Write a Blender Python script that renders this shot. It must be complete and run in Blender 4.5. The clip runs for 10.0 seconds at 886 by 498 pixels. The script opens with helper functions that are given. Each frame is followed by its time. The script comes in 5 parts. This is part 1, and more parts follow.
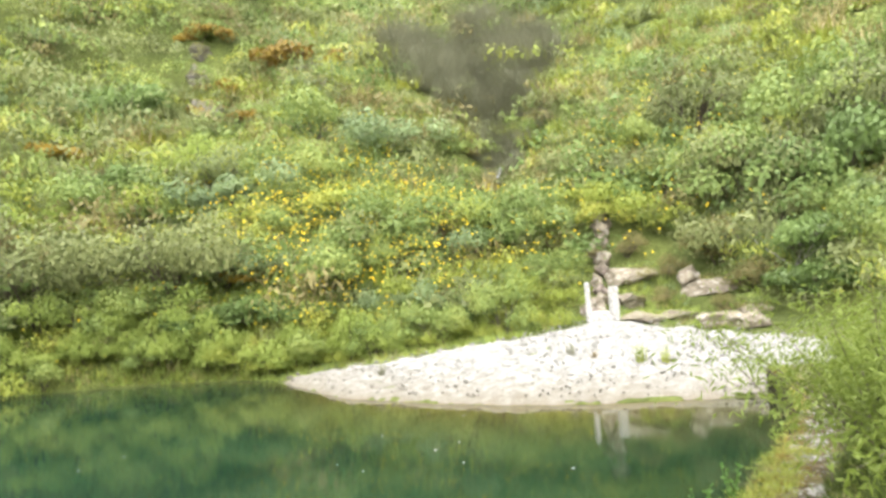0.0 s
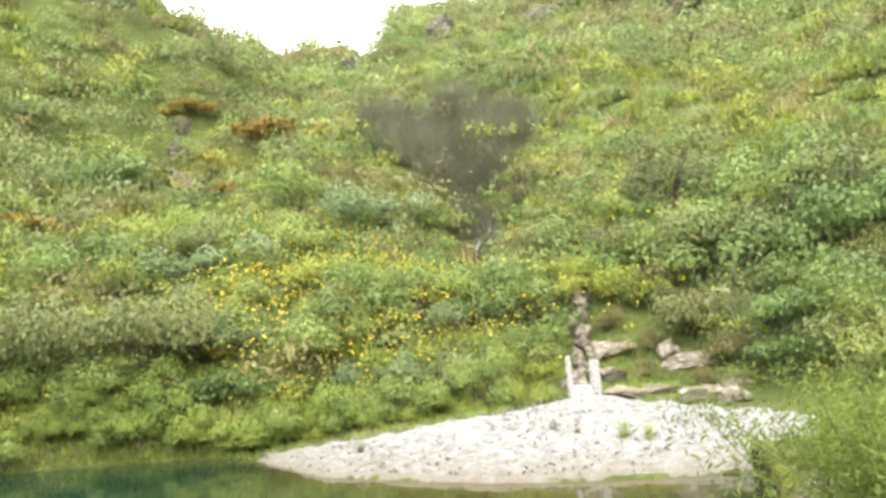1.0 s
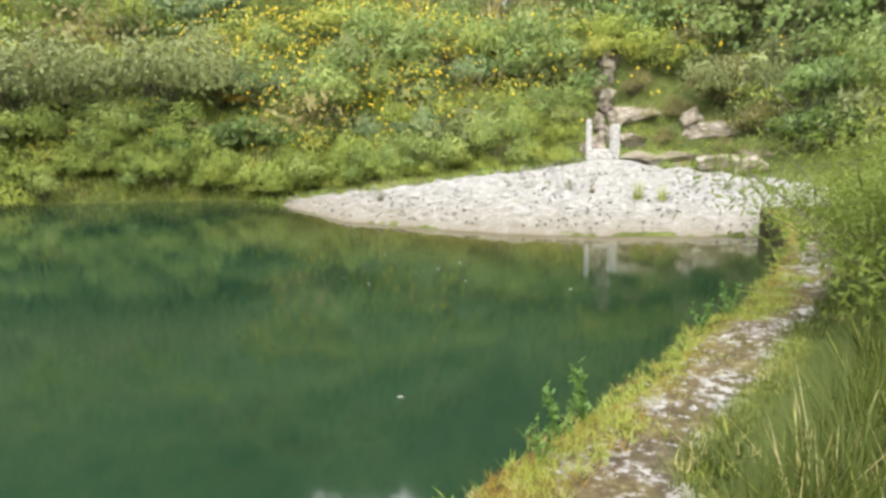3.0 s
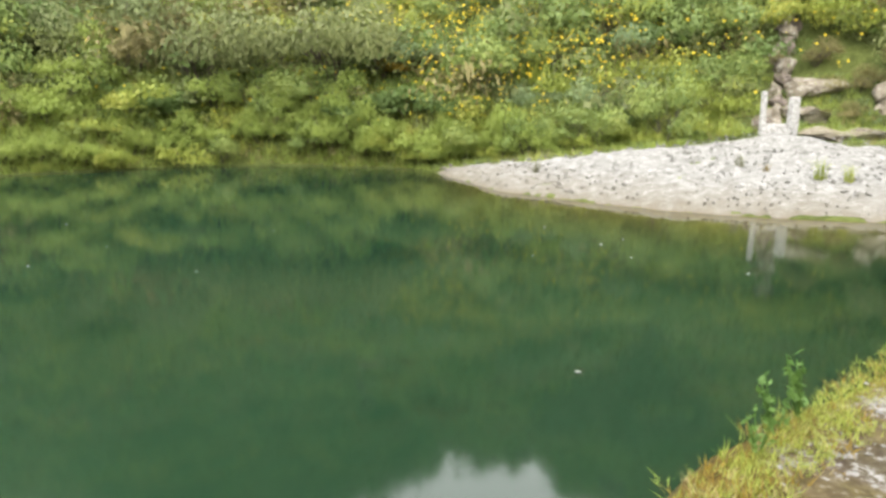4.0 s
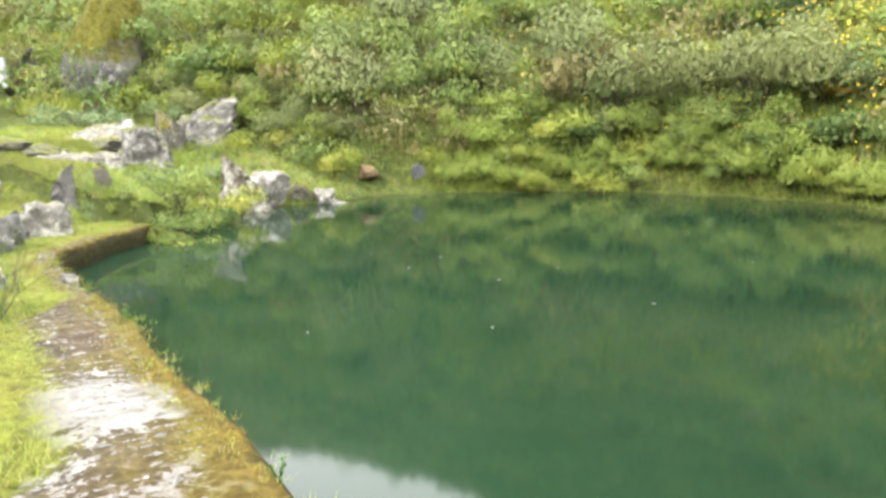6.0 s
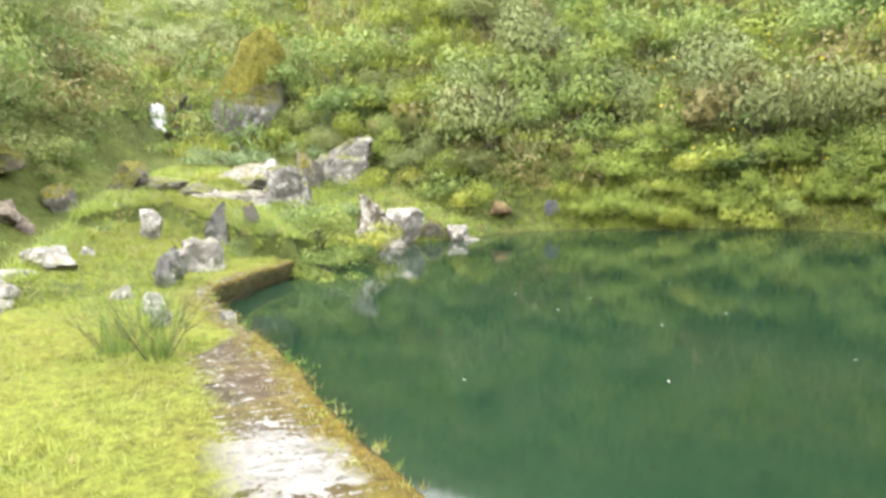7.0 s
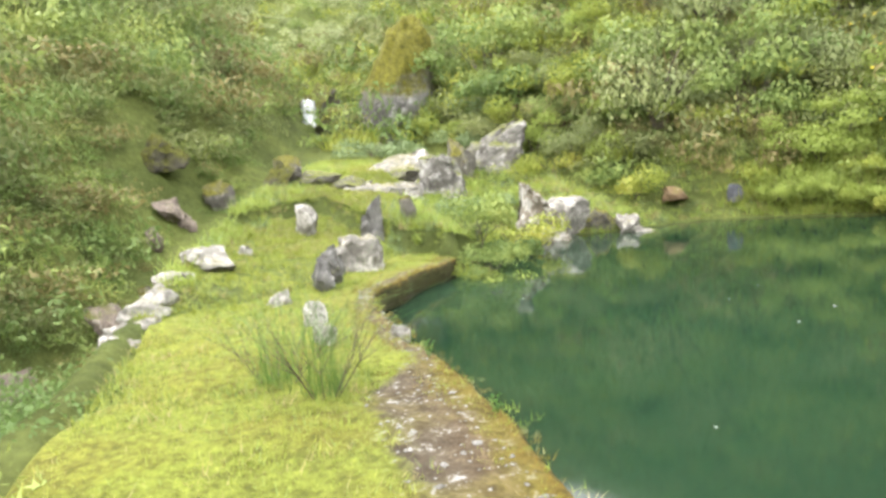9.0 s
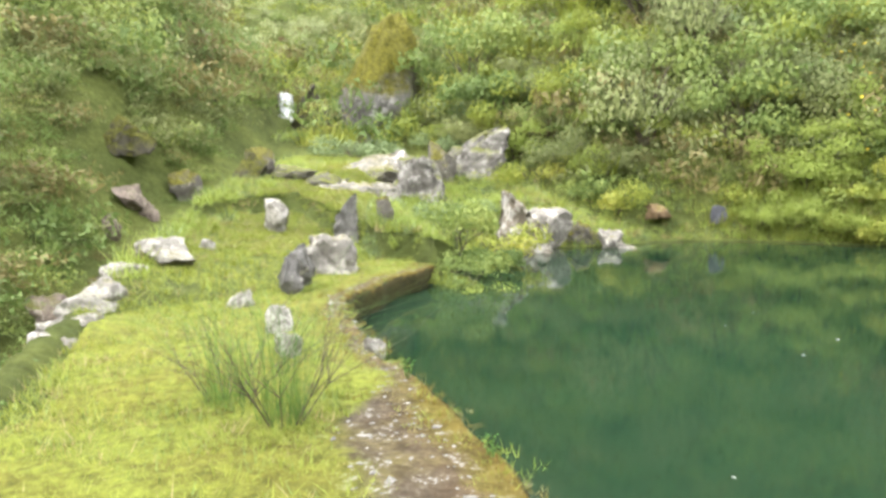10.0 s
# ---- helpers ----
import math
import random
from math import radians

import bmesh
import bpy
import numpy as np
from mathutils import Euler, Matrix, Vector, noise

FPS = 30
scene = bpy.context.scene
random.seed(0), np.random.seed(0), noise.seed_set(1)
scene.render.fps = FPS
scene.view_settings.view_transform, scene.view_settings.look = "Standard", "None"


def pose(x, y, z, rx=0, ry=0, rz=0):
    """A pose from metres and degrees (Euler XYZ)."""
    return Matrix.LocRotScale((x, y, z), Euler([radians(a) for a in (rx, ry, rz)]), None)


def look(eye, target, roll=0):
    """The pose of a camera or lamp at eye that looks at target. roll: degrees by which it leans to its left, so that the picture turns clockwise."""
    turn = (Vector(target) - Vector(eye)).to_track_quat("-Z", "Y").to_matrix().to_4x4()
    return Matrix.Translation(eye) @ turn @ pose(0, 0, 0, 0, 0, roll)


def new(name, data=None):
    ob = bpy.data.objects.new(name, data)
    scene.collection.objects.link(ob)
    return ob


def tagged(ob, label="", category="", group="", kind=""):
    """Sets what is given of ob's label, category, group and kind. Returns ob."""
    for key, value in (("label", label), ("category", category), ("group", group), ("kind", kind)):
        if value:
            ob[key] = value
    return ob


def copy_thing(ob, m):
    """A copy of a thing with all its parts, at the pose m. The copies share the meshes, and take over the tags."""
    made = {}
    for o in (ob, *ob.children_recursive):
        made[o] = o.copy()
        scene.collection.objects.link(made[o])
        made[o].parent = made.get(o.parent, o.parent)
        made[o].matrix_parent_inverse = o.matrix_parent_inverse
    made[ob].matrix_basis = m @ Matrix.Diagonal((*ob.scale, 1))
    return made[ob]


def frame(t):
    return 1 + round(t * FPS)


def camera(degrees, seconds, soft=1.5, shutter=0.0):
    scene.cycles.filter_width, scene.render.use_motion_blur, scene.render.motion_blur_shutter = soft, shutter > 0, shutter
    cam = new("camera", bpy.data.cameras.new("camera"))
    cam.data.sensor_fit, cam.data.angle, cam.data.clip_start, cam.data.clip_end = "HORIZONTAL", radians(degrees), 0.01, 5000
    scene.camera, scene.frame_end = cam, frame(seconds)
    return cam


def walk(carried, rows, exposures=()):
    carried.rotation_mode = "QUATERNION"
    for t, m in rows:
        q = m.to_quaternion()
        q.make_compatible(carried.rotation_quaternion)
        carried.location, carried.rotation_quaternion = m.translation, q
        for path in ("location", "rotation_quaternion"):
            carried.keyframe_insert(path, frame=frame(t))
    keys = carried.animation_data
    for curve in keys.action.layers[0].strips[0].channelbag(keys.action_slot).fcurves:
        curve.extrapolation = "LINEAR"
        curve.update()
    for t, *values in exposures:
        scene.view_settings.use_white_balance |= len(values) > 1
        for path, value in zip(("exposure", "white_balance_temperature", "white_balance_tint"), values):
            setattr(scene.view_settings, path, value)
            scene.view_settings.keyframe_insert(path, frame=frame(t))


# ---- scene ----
cam = camera(66.0, 10.0, soft=3.0)
# seconds, eye x y z, yaw to the left, pitch, lean to the right
ROWS = [
    (0.0, -0.240, 0.153, 2.034, -5.68, 3.70, 3.68),
    (0.5, -0.311, 0.146, 2.059, -7.98, 4.70, 3.64),
    (1.0, -0.348, 0.120, 2.064, -8.02, 9.58, 3.73),
    (1.5, -0.363, 0.110, 2.039, -7.86, 12.33, 2.62),
    (2.0, -0.369, 0.124, 1.961, -6.73, 7.45, 1.72),
    (2.5, -0.376, 0.122, 1.881, -5.91, -5.49, 0.95),
    (2.7, -0.403, 0.127, 1.865, -6.34, -7.90, 0.79),
    (3.8, -0.729, 0.172, 1.882, 1.51, -12.01, 0.98),
    (4.0, -0.804, 0.123, 1.888, 5.77, -12.31, 0.20),
    (4.5, -1.027, -0.104, 1.911, 19.03, -11.77, -0.96),
    (5.0, -1.259, -0.303, 1.937, 29.05, -11.63, -3.11),
    (5.2, -1.369, -0.339, 1.948, 33.46, -11.68, -2.79),
    (6.3, -1.951, -0.068, 1.999, 36.52, -9.58, 0.59),
    (6.5, -2.068, -0.043, 2.000, 37.28, -8.08, -0.03),
    (7.0, -2.417, -0.082, 1.979, 46.28, -6.97, 1.38),
    (7.5, -2.835, 0.043, 1.981, 51.97, -5.25, 4.03),
    (8.0, -3.168, 0.208, 1.961, 56.73, -7.44, 4.89),
    (8.5, -3.591, 0.229, 1.954, 56.77, -5.85, 4.16),
    (9.0, -3.903, 0.383, 1.927, 57.89, -7.37, 3.47),
    (9.5, -4.227, 0.562, 1.908, 59.39, -7.11, 1.94),
    (10.0, -4.529, 0.641, 1.844, 55.39, -6.90, -0.14),
]
walk(cam, [(t, look((x, y, z), (x - math.sin(radians(a)) * math.cos(radians(p)), y + math.cos(radians(a)) * math.cos(radians(p)), z + math.sin(radians(p))), -r))
           for t, x, y, z, a, p, r in ROWS],
     [(0.0, 1.33), (0.5, 1.21), (1.5, 1.21), (2.5, 0.95), (3.8, 0.94), (4.5, 1.1), (5.2, 1.28), (7.5, 1.3), (10.0, 1.23)])

# ---- world, sun, exposure ----
world = bpy.data.worlds.new("overcast_sky")
scene.world = world
world.use_nodes = True
wn, wl = world.node_tree.nodes, world.node_tree.links
sky = wn.new("ShaderNodeTexSky")
sky.sky_type, sky.sun_disc = "NISHITA", False
sky.sun_elevation, sky.sun_rotation = radians(47), radians(150)
sky.air_density, sky.dust_density = 1.0, 4.0
cloud = wn.new("ShaderNodeMix")
cloud.data_type = "RGBA"
cloud.inputs["Factor"].default_value = 0.8
cloud.inputs[7].default_value = (27.6, 27.4, 27.2, 1)
wl.new(sky.outputs["Color"], cloud.inputs[6])
wl.new(cloud.outputs[2], wn["Background"].inputs["Color"])
wn["Background"].inputs["Strength"].default_value = 0.138
sun_data = bpy.data.lights.new("sun", "SUN")
sun_data.energy, sun_data.angle, sun_data.color = 1.5, radians(25), (1.0, 0.95, 0.86)
sun = new("sun", sun_data)
sun.matrix_world = look((0, 0, 60), (19, 52, 0))


# ---- materials ----
def ramp(n, stops):
    r = n.new("ShaderNodeValToRGB")
    while len(r.color_ramp.elements) < len(stops):
        r.color_ramp.elements.new(0.5)
    for e, (p, c) in zip(r.color_ramp.elements, stops):
        e.position, e.color = p, (*c, 1)
    return r


def tex(n, l, scale, detail=6, rough=0.6, kind="Object"):
    co = n.new("ShaderNodeTexCoord")
    t = n.new("ShaderNodeTexNoise")
    t.inputs["Scale"].default_value, t.inputs["Detail"].default_value, t.inputs["Roughness"].default_value = scale, detail, rough
    l.new(co.outputs[kind], t.inputs["Vector"])
    return t


def mixer(n, l, fac, a, b, blend="MIX"):
    m = n.new("ShaderNodeMix")
    m.data_type, m.blend_type = "RGBA", blend
    for s, v in ((m.inputs["Factor"], fac), (m.inputs[6], a), (m.inputs[7], b)):
        if isinstance(v, (int, float)):
            s.default_value = v
        elif isinstance(v, tuple):
            s.default_value = (*v, 1)
        else:
            l.new(v, s)
    return m.outputs[2]


def calc(n, l, op, a, b=0.0, clamp=False):
    m = n.new("ShaderNodeMath")
    m.operation, m.use_clamp = op, clamp
    for s, v in ((m.inputs[0], a), (m.inputs[1], b)):
        if isinstance(v, (int, float)):
            s.default_value = v
        else:
            l.new(v, s)
    return m.outputs[0]


def material(name):
    m = bpy.data.materials.new(name)
    m.use_nodes = True
    n, l = m.node_tree.nodes, m.node_tree.links
    return m, n, l, n["Principled BSDF"]


def bumped(n, l, bsdf, height, strength, distance):
    b = n.new("ShaderNodeBump")
    b.inputs["Strength"].default_value, b.inputs["Distance"].default_value = strength, distance
    l.new(height, b.inputs["Height"])
    l.new(b.outputs["Normal"], bsdf.inputs["Normal"])


def foliage(name, stops, patch=0.35, thin=0.26):
    """Leaves: colour by leaf and by patches of the slope, some light passing through."""
    mean = [sum(c[k] for _, c in stops) / len(stops) for k in range(3)]
    stops = [(f, tuple(1.13 * (0.85 * c[k] + 0.15 * mean[k]) * (1.03, 1.0, 0.95)[k] for k in range(3))) for f, c in stops]
    m, n, l, p = material(name)
    geo = n.new("ShaderNodeNewGeometry")
    info = n.new("ShaderNodeObjectInfo")
    big = tex(n, l, patch, 3, 0.5)
    v = calc(n, l, "MULTIPLY", geo.outputs["Random Per Island"], 0.28)
    w = calc(n, l, "MULTIPLY", big.outputs["Fac"], 1.35)
    v = calc(n, l, "ADD", v, w)
    v = calc(n, l, "ADD", v, calc(n, l, "MULTIPLY", info.outputs["Random"], 0.2))
    v = calc(n, l, "SUBTRACT", v, 0.415, True)
    c = ramp(n, stops)
    l.new(v, c.inputs["Fac"])
    l.new(c.outputs["Color"], p.inputs["Base Color"])
    p.inputs["Roughness"].default_value = 0.6
    p.inputs["Specular IOR Level"].default_value = 0.25
    tr = n.new("ShaderNodeBsdfTranslucent")
    l.new(c.outputs["Color"], tr.inputs["Color"])
    mx = n.new("ShaderNodeMixShader")
    mx.inputs["Fac"].default_value = thin
    l.new(p.outputs["BSDF"], mx.inputs[1])
    l.new(tr.outputs["BSDF"], mx.inputs[2])
    l.new(mx.outputs["Shader"], n["Material Output"].inputs["Surface"])
    return m


M_GREEN = foliage("shrub_leaves", [(0.0, (0.047, 0.078, 0.022)), (0.4, (0.106, 0.158, 0.044)), (0.75, (0.204, 0.252, 0.070)), (1.0, (0.322, 0.336, 0.109))])
M_LIME = foliage("fresh_grass_leaves", [(0.0, (0.079, 0.119, 0.020)), (0.45, (0.166, 0.210, 0.035)), (0.8, (0.270, 0.278, 0.058)), (1.0, (0.380, 0.348, 0.099))])
M_OLIVE = foliage("olive_grey_leaves", [(0.0, (0.05, 0.063, 0.024)), (0.45, (0.102, 0.124, 0.045)), (0.8, (0.165, 0.188, 0.072)), (1.0, (0.24, 0.25, 0.12))])
M_DEEP = foliage("deep_green_leaves", [(0.0, (0.033, 0.055, 0.016)), (0.5, (0.08, 0.127, 0.034)), (1.0, (0.17, 0.228, 0.068))])
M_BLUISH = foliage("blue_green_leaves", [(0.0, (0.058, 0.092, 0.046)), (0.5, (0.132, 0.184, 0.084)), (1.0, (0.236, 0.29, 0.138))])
M_STRAW = foliage("dry_straw", [(0.0, (0.109, 0.097, 0.043)), (0.5, (0.218, 0.193, 0.086)), (1.0, (0.383, 0.345, 0.189))])
M_RUST = foliage("rusty_moss_leaves", [(0.0, (0.05, 0.035, 0.008)), (0.5, (0.13, 0.09, 0.012)), (1.0, (0.28, 0.19, 0.02))])
M_TWIGGY = foliage("bare_grey_twigs", [(0.0, (0.075, 0.076, 0.052)), (0.5, (0.155, 0.162, 0.112)), (1.0, (0.26, 0.265, 0.2))], thin=0.2)
M_BROOM = foliage("broom_stems", [(0.0, (0.04, 0.08, 0.018)), (0.5, (0.08, 0.15, 0.035)), (1.0, (0.13, 0.22, 0.06))], thin=0.45)
# light green blades and bank leaves, colour lifted against the bank's own shade
M_MEADOW = foliage("lifted_meadow_blades", [(0.0, (0.128, 0.185, 0.046)), (0.5, (0.222, 0.285, 0.07)), (1.0, (0.318, 0.38, 0.108))], thin=0.5)
M_WILLOW = foliage("willow_leaves", [(0.0, (0.055, 0.085, 0.014)), (0.5, (0.125, 0.168, 0.03)), (1.0, (0.20, 0.245, 0.055))], thin=0.4)
# long green grass near the willow, the bush's shade included in its colour
M_LONG = foliage("shaded_long_grass", [(0.0, (0.02, 0.033, 0.005)), (0.5, (0.042, 0.062, 0.009)), (1.0, (0.07, 0.09, 0.014))], thin=0.35)
M_HERB = foliage("herb_leaves", [(0.0, (0.045, 0.08, 0.026)), (0.5, (0.1, 0.16, 0.05)), (1.0, (0.18, 0.25, 0.09))], thin=0.4)
M_TURF = foliage("crest_turf_blades", [(0.0, (0.085, 0.122, 0.019)), (0.45, (0.158, 0.2, 0.031)), (0.8, (0.235, 0.255, 0.05)), (1.0, (0.32, 0.305, 0.085))])
# pale grey-green, lighter than the olive also to brighten the dim western bank
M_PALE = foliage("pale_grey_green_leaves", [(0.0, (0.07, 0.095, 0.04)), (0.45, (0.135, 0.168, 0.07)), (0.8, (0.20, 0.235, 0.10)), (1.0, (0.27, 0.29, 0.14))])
# leaves at the valley's head, with distance haze put into their colour
M_HAZED = foliage("hazed_valley_leaves", [(0.0, (0.12, 0.148, 0.075)), (0.45, (0.19, 0.225, 0.112)), (0.8, (0.26, 0.295, 0.15)), (1.0, (0.33, 0.35, 0.19))])
M_UMBER = foliage("olive_brown_leaves", [(0.0, (0.05, 0.046, 0.018)), (0.45, (0.118, 0.108, 0.042)), (0.8, (0.195, 0.175, 0.072)), (1.0, (0.27, 0.235, 0.11))])
M_PETAL = foliage("yellow_petals", [(0.0, (0.42, 0.29, 0.012)), (0.5, (0.58, 0.45, 0.02)), (1.0, (0.7, 0.6, 0.05))])


def bark(name, a, b):
    m, n, l, p = material(name)
    t = tex(n, l, 18, 6, 0.7)
    c = ramp(n, [(0.3, a), (0.7, b)])
    l.new(t.outputs["Fac"], c.inputs["Fac"])
    l.new(c.outputs["Color"], p.inputs["Base Color"])
    p.inputs["Roughness"].default_value = 0.9
    bumped(n, l, p, t.outputs["Fac"], 0.5, 0.01)
    return m


M_BARK = bark("bark", (0.03, 0.024, 0.016), (0.11, 0.09, 0.065))
M_DEAD = bark("dead_wood", (0.12, 0.11, 0.10), (0.34, 0.32, 0.30))


def stone(name, dark, light, crust, amount, moss=None, mossy=0.0, scale=1.0, climb=0.0, wet=None):
    """Rock: two greys, pale lichen crust, moss on what faces up."""
    m, n, l, p = material(name)
    a = tex(n, l, 2.2 * scale, 8, 0.65)
    f = tex(n, l, 14 * scale, 8, 0.7)
    base = ramp(n, [(0.3, dark), (0.68, light)])
    l.new(a.outputs["Fac"], base.inputs["Fac"])
    speck = ramp(n, [(0.36, (0.6, 0.59, 0.57)), (0.5, (0.95, 0.95, 0.95)), (0.64, (1.15, 1.13, 1.11))])
    l.new(f.outputs["Fac"], speck.inputs["Fac"])
    col = mixer(n, l, 0.8, base.outputs["Color"], speck.outputs["Color"], "MULTIPLY")
    lich = tex(n, l, 3.7 * scale, 9, 0.72)
    lr = ramp(n, [(0.66 - amount * 0.4, (0, 0, 0)), (0.72 - amount * 0.35, (1, 1, 1))])
    l.new(lich.outputs["Fac"], lr.inputs["Fac"])
    col = mixer(n, l, lr.outputs["Color"], col, crust)
    if moss:
        geo = n.new("ShaderNodeNewGeometry")
        sep = n.new("ShaderNodeSeparateXYZ")
        l.new(geo.outputs["Normal"], sep.inputs[0])
        mt = tex(n, l, 1.6 * scale, 7, 0.7)
        s = calc(n, l, "ADD", calc(n, l, "MULTIPLY", sep.outputs["Z"], 0.55), calc(n, l, "MULTIPLY", mt.outputs["Fac"], 1.7))
        at = n.new("ShaderNodeTexCoord")
        high = n.new("ShaderNodeSeparateXYZ")
        l.new(at.outputs["Object"], high.inputs[0])
        s = calc(n, l, "ADD", s, calc(n, l, "MULTIPLY", high.outputs["Z"], climb))
        s = calc(n, l, "MULTIPLY", calc(n, l, "SUBTRACT", s, 1.32 - mossy), 3.0, True)
        mc = ramp(n, [(0.34, tuple(0.28 * v for v in moss)), (0.52, tuple(0.8 * v for v in moss)), (0.68, tuple(1.15 * v for v in moss))])
        l.new(f.outputs["Fac"], mc.inputs["Fac"])
        col = mixer(n, l, s, col, mc.outputs["Color"])
    if wet:
        at = n.new("ShaderNodeTexCoord")
        high = n.new("ShaderNodeSeparateXYZ")
        l.new(at.outputs["Object"], high.inputs[0])
        damp = calc(n, l, "SUBTRACT", 0.66, calc(n, l, "ADD", high.outputs["Z"], calc(n, l, "MULTIPLY", a.outputs["Fac"], 0.5)))
        col = mixer(n, l, calc(n, l, "MULTIPLY", damp, 2.2, True), col, wet)
    l.new(col, p.inputs["Base Color"])
    p.inputs["Roughness"].default_value = 0.9
    p.inputs["Specular IOR Level"].default_value = 0.2
    h = calc(n, l, "ADD", a.outputs["Fac"], calc(n, l, "MULTIPLY", f.outputs["Fac"], 0.4))
    bumped(n, l, p, h, 0.9, 0.09 / scale)
    return m


WHITE = (0.36, 0.345, 0.32)
M_ROCK_GREY = stone("grey_rock", (0.06, 0.058, 0.057), (0.2, 0.195, 0.19), WHITE, 0.2)
M_ROCK_PINK = stone("pinkish_weathered_rock", (0.08, 0.066, 0.055), (0.22, 0.18, 0.155), (0.33, 0.29, 0.26), 0.25, (0.09, 0.09, 0.02), 0.12)
M_ROCK_PALE = stone("pale_lichened_rock", (0.10, 0.094, 0.084), (0.22, 0.21, 0.193), (0.33, 0.316, 0.292), 0.40, (0.122, 0.110, 0.027), 0.06)
M_ROCK_CHALK = stone("white_crusted_rock", (0.12, 0.113, 0.10), (0.24, 0.23, 0.212), (0.34, 0.327, 0.305), 0.45, (0.122, 0.110, 0.027), 0.02)
M_ROCK_MOSS = stone("moss_topped_rock", (0.055, 0.05, 0.044), (0.19, 0.178, 0.16), (0.38, 0.36, 0.34), 0.22, (0.115, 0.108, 0.018), 0.42, 0.8)
M_ROCK_GREAT = stone("great_mossy_rock", (0.06, 0.057, 0.055), (0.19, 0.183, 0.178), (0.30, 0.29, 0.285), 0.32, (0.118, 0.112, 0.016), 0.42, 0.5, 0.38)
M_ROCK_DARK = stone("dark_mossy_rock", (0.04, 0.037, 0.03), (0.13, 0.12, 0.10), (0.26, 0.25, 0.24), 0.15, (0.09, 0.092, 0.018), 0.55, 0.8)
M_ROCK_GRASSY = stone("grass_topped_rock", (0.06, 0.056, 0.05), (0.19, 0.18, 0.165), (0.28, 0.27, 0.25), 0.22, (0.13, 0.14, 0.03), 0.3, 0.8)
M_ROCK_SLAB = stone("grey_slab_with_turf", (0.05, 0.045, 0.038), (0.19, 0.183, 0.172), (0.29, 0.28, 0.27), 0.36, (0.13, 0.14, 0.03), 0.26, 0.9)
M_ROCK_FIN = stone("mossy_fin_rock", (0.06, 0.05, 0.036), (0.19, 0.165, 0.13), (0.36, 0.345, 0.32), 0.42, (0.12, 0.105, 0.025), 0.06)
M_ROCK_TAN = stone("earthy_tan_rock", (0.12, 0.1, 0.074), (0.29, 0.255, 0.205), (0.36, 0.335, 0.3), 0.32, (0.11, 0.11, 0.025), 0.1)
M_ROCK_BROWN = stone("brown_rock", (0.09, 0.06, 0.034), (0.22, 0.155, 0.095), WHITE, 0.2, (0.17, 0.15, 0.03), 0.1)
M_ROCK_SLATE = stone("slate_grey_rock", (0.05, 0.053, 0.065), (0.15, 0.155, 0.18), (0.26, 0.26, 0.29), 0.15)
M_GRAVEL = stone("pale_gravel", (0.105, 0.101, 0.092), (0.215, 0.211, 0.2), (0.29, 0.285, 0.275), 0.27, None, 0, 2.0, wet=(0.115, 0.10, 0.075))
M_POST = stone("whitewashed_concrete", (0.216, 0.209, 0.202), (0.346, 0.338, 0.324), (0.418, 0.410, 0.403), 0.5, None, 0, 3.0)


def ground_material():
    m, n, l, p = material("hill_soil_and_turf")
    a = tex(n, l, 0.35, 8, 0.6)
    f = tex(n, l, 5.0, 8, 0.75)
    c = ramp(n, [(0.2, (0.04, 0.046, 0.016)), (0.42, (0.07, 0.088, 0.026)), (0.6, (0.11, 0.13, 0.037)), (0.8, (0.15, 0.15, 0.056))])
    l.new(a.outputs["Fac"], c.inputs["Fac"])
    g = ramp(n, [(0.3, (0.45, 0.45, 0.4)), (0.7, (1.2, 1.2, 1.15))])
    l.new(f.outputs["Fac"], g.inputs["Fac"])
    l.new(mixer(n, l, 1.0, c.outputs["Color"], g.outputs["Color"], "MULTIPLY"), p.inputs["Base Color"])
    p.inputs["Roughness"].default_value = 0.95
    p.inputs["Specular IOR Level"].default_value = 0.1
    bumped(n, l, p, f.outputs["Fac"], 0.9, 0.15)
    return m


